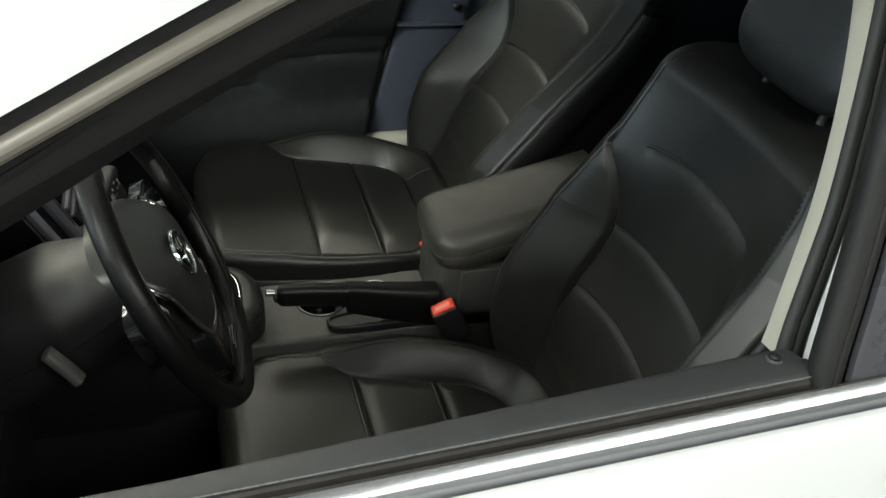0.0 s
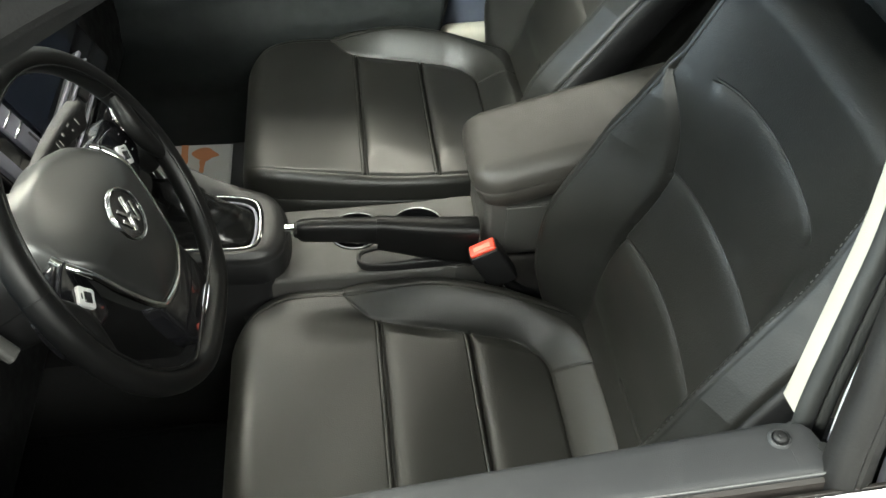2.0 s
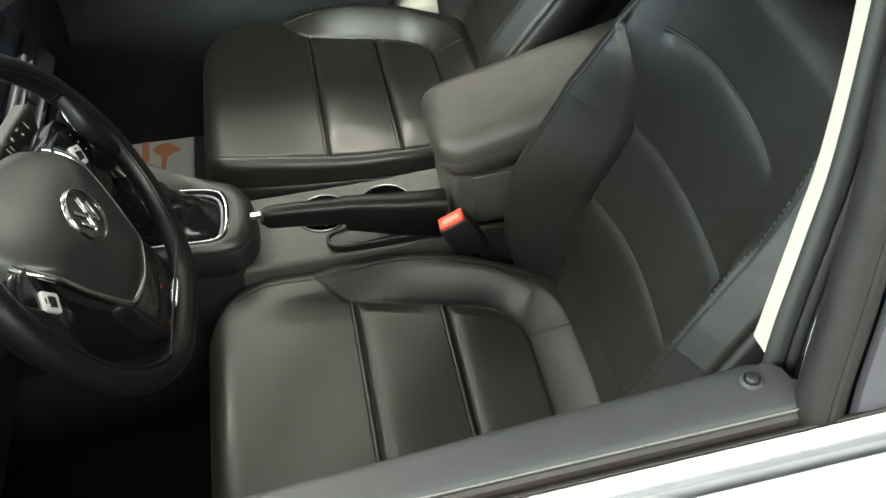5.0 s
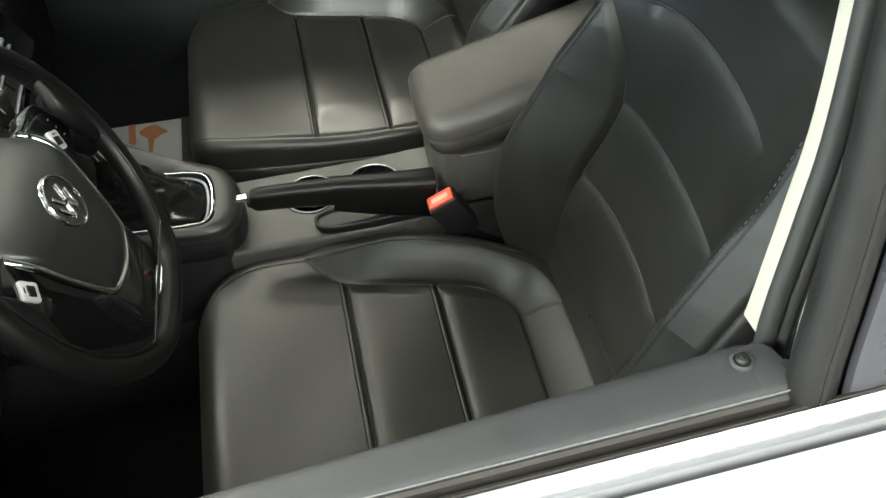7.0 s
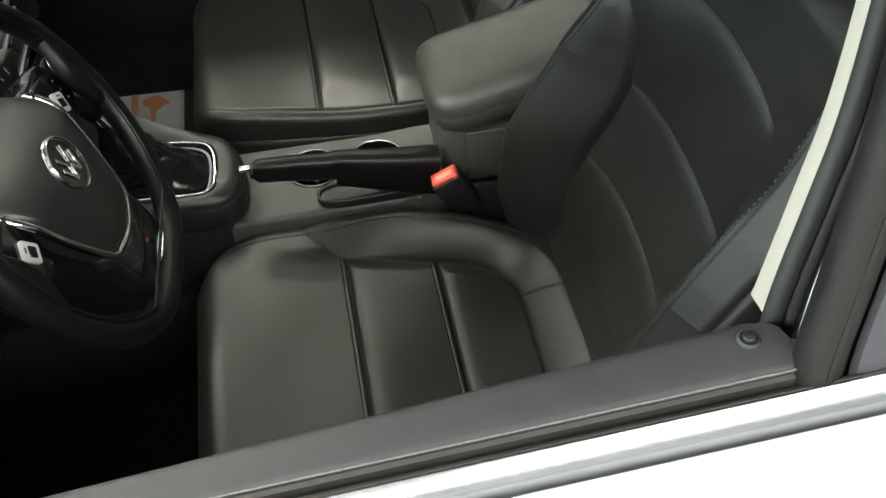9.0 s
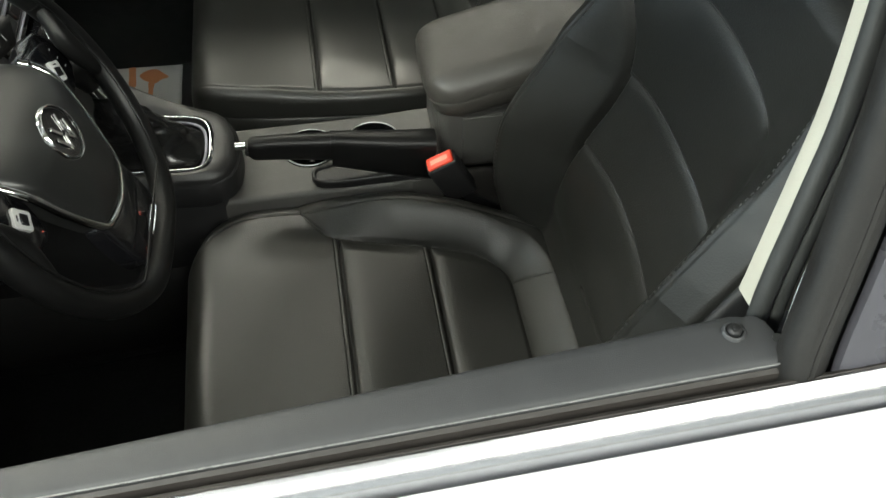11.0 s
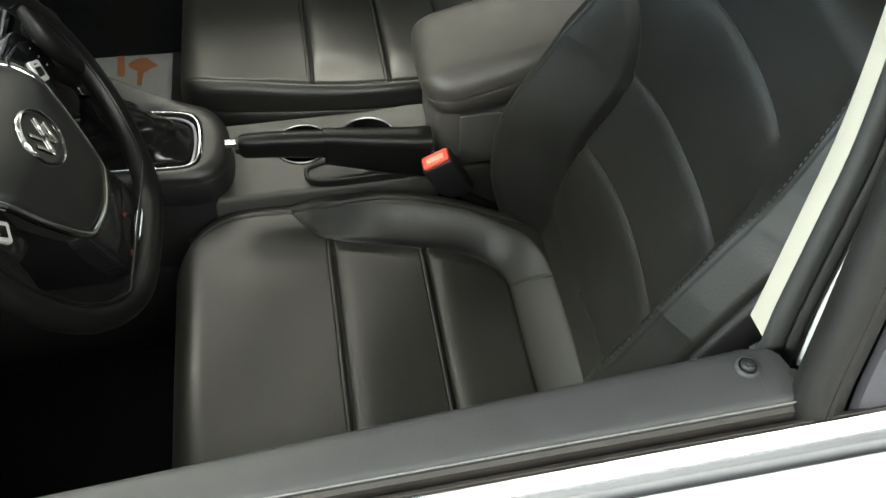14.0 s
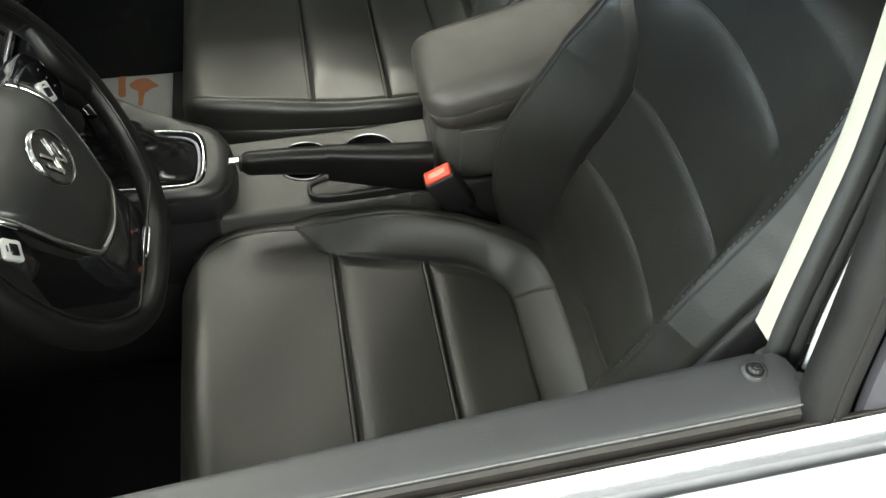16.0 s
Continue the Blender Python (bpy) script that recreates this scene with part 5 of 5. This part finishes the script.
part("screen", rbox((-0.006, -0.066, -0.004), (-0.001, 0.150, 0.105), 0.001, 1, SM), SCREEN, dash, "dark blank screen")
for y0, y1 in ((-0.116, -0.080), (-0.176, -0.153)):
    part("silver_strip", rbox((-0.006, y0, -0.072), (0.003, y1, 0.105), 0.003, 2, SM), STACK_GREY, dash, "grey strip with a blue reflection in its colour")
for z in (0.030, 0.048, 0.066):
    part("chrome_tick", rbox((0.002, -0.117, z), (0.0045, -0.079, z + 0.003), 0.0008, 1, SM), CHROME, dash, "bright chrome line")
part("strip_slot", rbox((0.002, -0.091, -0.035), (0.0034, -0.086, 0.018), 0.0004, 1, SM), DARK_PLASTIC, dash)
for z, h in ((-0.016, 0.006), (-0.030, 0.004), (-0.060, 0.003)):
    part("silver_bar", rbox((-0.006, -0.064, z - h), (0.001, 0.150, z), 0.001, 1, SM), STACK_GREY, dash, "thin grey bar")
for k in range(5):
    part("radio_key", rbox((-0.006, -0.060 + 0.042 * k, -0.055), (0.0, -0.024 + 0.042 * k, -0.037), 0.0015, 1, SM), DARK_PLASTIC, dash)
CM = SM @ Matrix.Translation((-0.006, 0.034, -0.118))
part("climate_panel", rbox((-0.09, -0.13, -0.040), (0.004, 0.13, 0.040), 0.005, 2, CM), PIANO, dash, "gloss black climate panel")
for k in (-0.075, 0.0, 0.075):
    kn = part("climate_knob", lathe([(0.0, 0.022), (0.020, 0.021), (0.023, 0.016), (0.024, 0.0)], CM @ Matrix.Translation((0.004, k, 0)) @ pose(0, 0, 0, 0, 90, 0)), DARK_PLASTIC, dash, "round black knob")
    part("knob_ring", lathe([(0.0242, 0.001), (0.026, 0.004), (0.0275, 0.001)], CM @ Matrix.Translation((0.004, k, 0)) @ pose(0, 0, 0, 0, 90, 0)), CHROME, kn)
# left switch panel
part("light_switch", lathe([(0.0, 0.016), (0.018, 0.015), (0.021, 0.010), (0.024, 0.0)], Matrix.Translation((-0.757, -0.60, 0.875)) @ pose(0, 0, 0, 0, 80, 0)), DARK_PLASTIC, dash, "round light switch")
part("side_vent", rbox((-0.775, -0.70, 0.905), (-0.752, -0.575, 0.955), 0.008, 2), BLUE_CAST, dash, "side air vent")
for k in range(4):
    part("vent_slat", rbox((-0.756, -0.69, 0.912 + 0.010 * k), (-0.748, -0.585, 0.915 + 0.010 * k), 0.001, 1), SILVER, dash)
part("glove_box", rbox((-0.80, 0.19, 0.52), (-0.765, 0.68, 0.74), 0.012, 3), DARK_PLASTIC, dash, "black glove box lid")
part("knee_panel", rbox((-0.84, -0.72, 0.50), (-0.775, -0.12, 0.74), 0.02, 3), DARK_PLASTIC, dash, "black knee panel")
# pedals
pedals = thing("pedals", (-1.0, -0.35, 0.235), "black rubber foot pedals under the dashboard", "pedals")
for y, w in ((-0.46, 0.06), (-0.36, 0.07), (-0.24, 0.05)):
    pd = part("pedal_pad", rbox((-1.01, y - w / 2, 0.33), (-0.985, y + w / 2, 0.41), 0.006, 2), RUBBER, pedals, "ribbed rubber pad")
    tube("pedal_arm", [(-1.005, y, 0.40), (-1.03, y, 0.5), (-1.08, y, 0.62)], 0.008, DARK_PLASTIC, pd, n=8)
# floor mats
mat_t = thing("floor_mat", (-0.85, -0.36, 0.237), "black carpet mat in the driver's footwell", "floor mat")
part("mat_body", rbox((-1.10, -0.64, 0.236), (-0.52, -0.12, 0.244), 0.003), CARPET, mat_t)
sweep("binding", closed_curve([(-1.09, -0.63, 0.243), (-0.80, -0.635, 0.243), (-0.53, -0.63, 0.243), (-0.525, -0.38, 0.243), (-0.53, -0.13, 0.243), (-0.80, -0.125, 0.243), (-1.09, -0.13, 0.243)], 80), ring(0.003, 8), CARPET, mat_t, "black mat binding", loop=True)

# paper mat with orange print in the passenger's footwell
MZ = 0.243
sheet = thing("paper_mat", (-0.8, 0.45, 0.236), "white paper floor mat with orange print in the passenger's footwell", "paper mat")


def sheet_z(x, y):
    return MZ + 0.004 * math.sin(9 * x + 4 * y) + 0.003 * math.sin(21 * y) + 0.16 * max(0.0, -0.82 - x)


verts = [(x, y, sheet_z(x, y)) for x in np.linspace(-1.05, -0.588, 40) for y in np.linspace(0.20, 0.688, 40)]
ob = raw("paper", verts, grid_faces(39, 39), PAPER, sheet, "white paper sheet")
s = ob.modifiers.new("thick", "SOLIDIFY")
s.thickness = 0.0008


def print_patch(name, outline, label):
    c = np.mean(outline, axis=0)
    verts, faces = [(c[0], c[1], sheet_z(*c) + 0.0016)], []
    n = len(outline)
    for k in (0.34, 0.67, 1.0):
        for p in outline:
            q = c + (np.array(p) - c) * k
            verts.append((q[0], q[1], sheet_z(*q) + 0.0016))
    for j in range(n):
        faces.append((0, 1 + j, 1 + (j + 1) % n))
    for r in range(2):
        for j in range(n):
            faces.append((1 + r * n + j, 1 + r * n + (j + 1) % n, 1 + (r + 1) * n + (j + 1) % n, 1 + (r + 1) * n + j))
    return raw(name, verts, faces, ORANGE, sheet, label)


print_patch("print", closed_curve([(-0.705, 0.687), (-0.692, 0.687), (-0.689, 0.65), (-0.688, 0.612), (-0.702, 0.615), (-0.704, 0.65)], 40), "orange printed bar")
print_patch("print", closed_curve([(-0.681, 0.648), (-0.664, 0.665), (-0.645, 0.667), (-0.630, 0.652), (-0.618, 0.637), (-0.634, 0.629), (-0.647, 0.618), (-0.668, 0.629)], 60), "orange printed figure")
print_patch("print", closed_curve([(-0.661, 0.622), (-0.648, 0.620), (-0.650, 0.598), (-0.651, 0.578), (-0.660, 0.580), (-0.660, 0.600)], 40), "orange printed stem")
film = part("film_edge", rbox((-0.588, 0.20, 0.2395), (-0.545, 0.688, 0.246), 0.002), FILM, sheet, "clear grey film edge")

# road wheels that carry the body
for wx in (-1.50, 1.00):
    for sgn in (-1, 1):
        m = Matrix.Translation((wx, 0.755 * sgn, 0.31)) @ pose(0, 0, 0, 90 * sgn * -1)
        wl = part("road_wheel", lathe([(0.0, 0.070), (0.05, 0.072), (0.06, 0.060), (0.16, 0.075), (0.195, 0.090), (0.205, 0.085), (0.205, -0.085)], m, 40), SILVER, car, "grey road wheel")
        part("tyre", lathe([(0.200, 0.088), (0.235, 0.100), (0.285, 0.098), (0.305, 0.085), (0.310, 0.060), (0.310, -0.060), (0.305, -0.085), (0.285, -0.098), (0.200, -0.088)], m, 48), RUBBER, wl, "black rubber tyre")
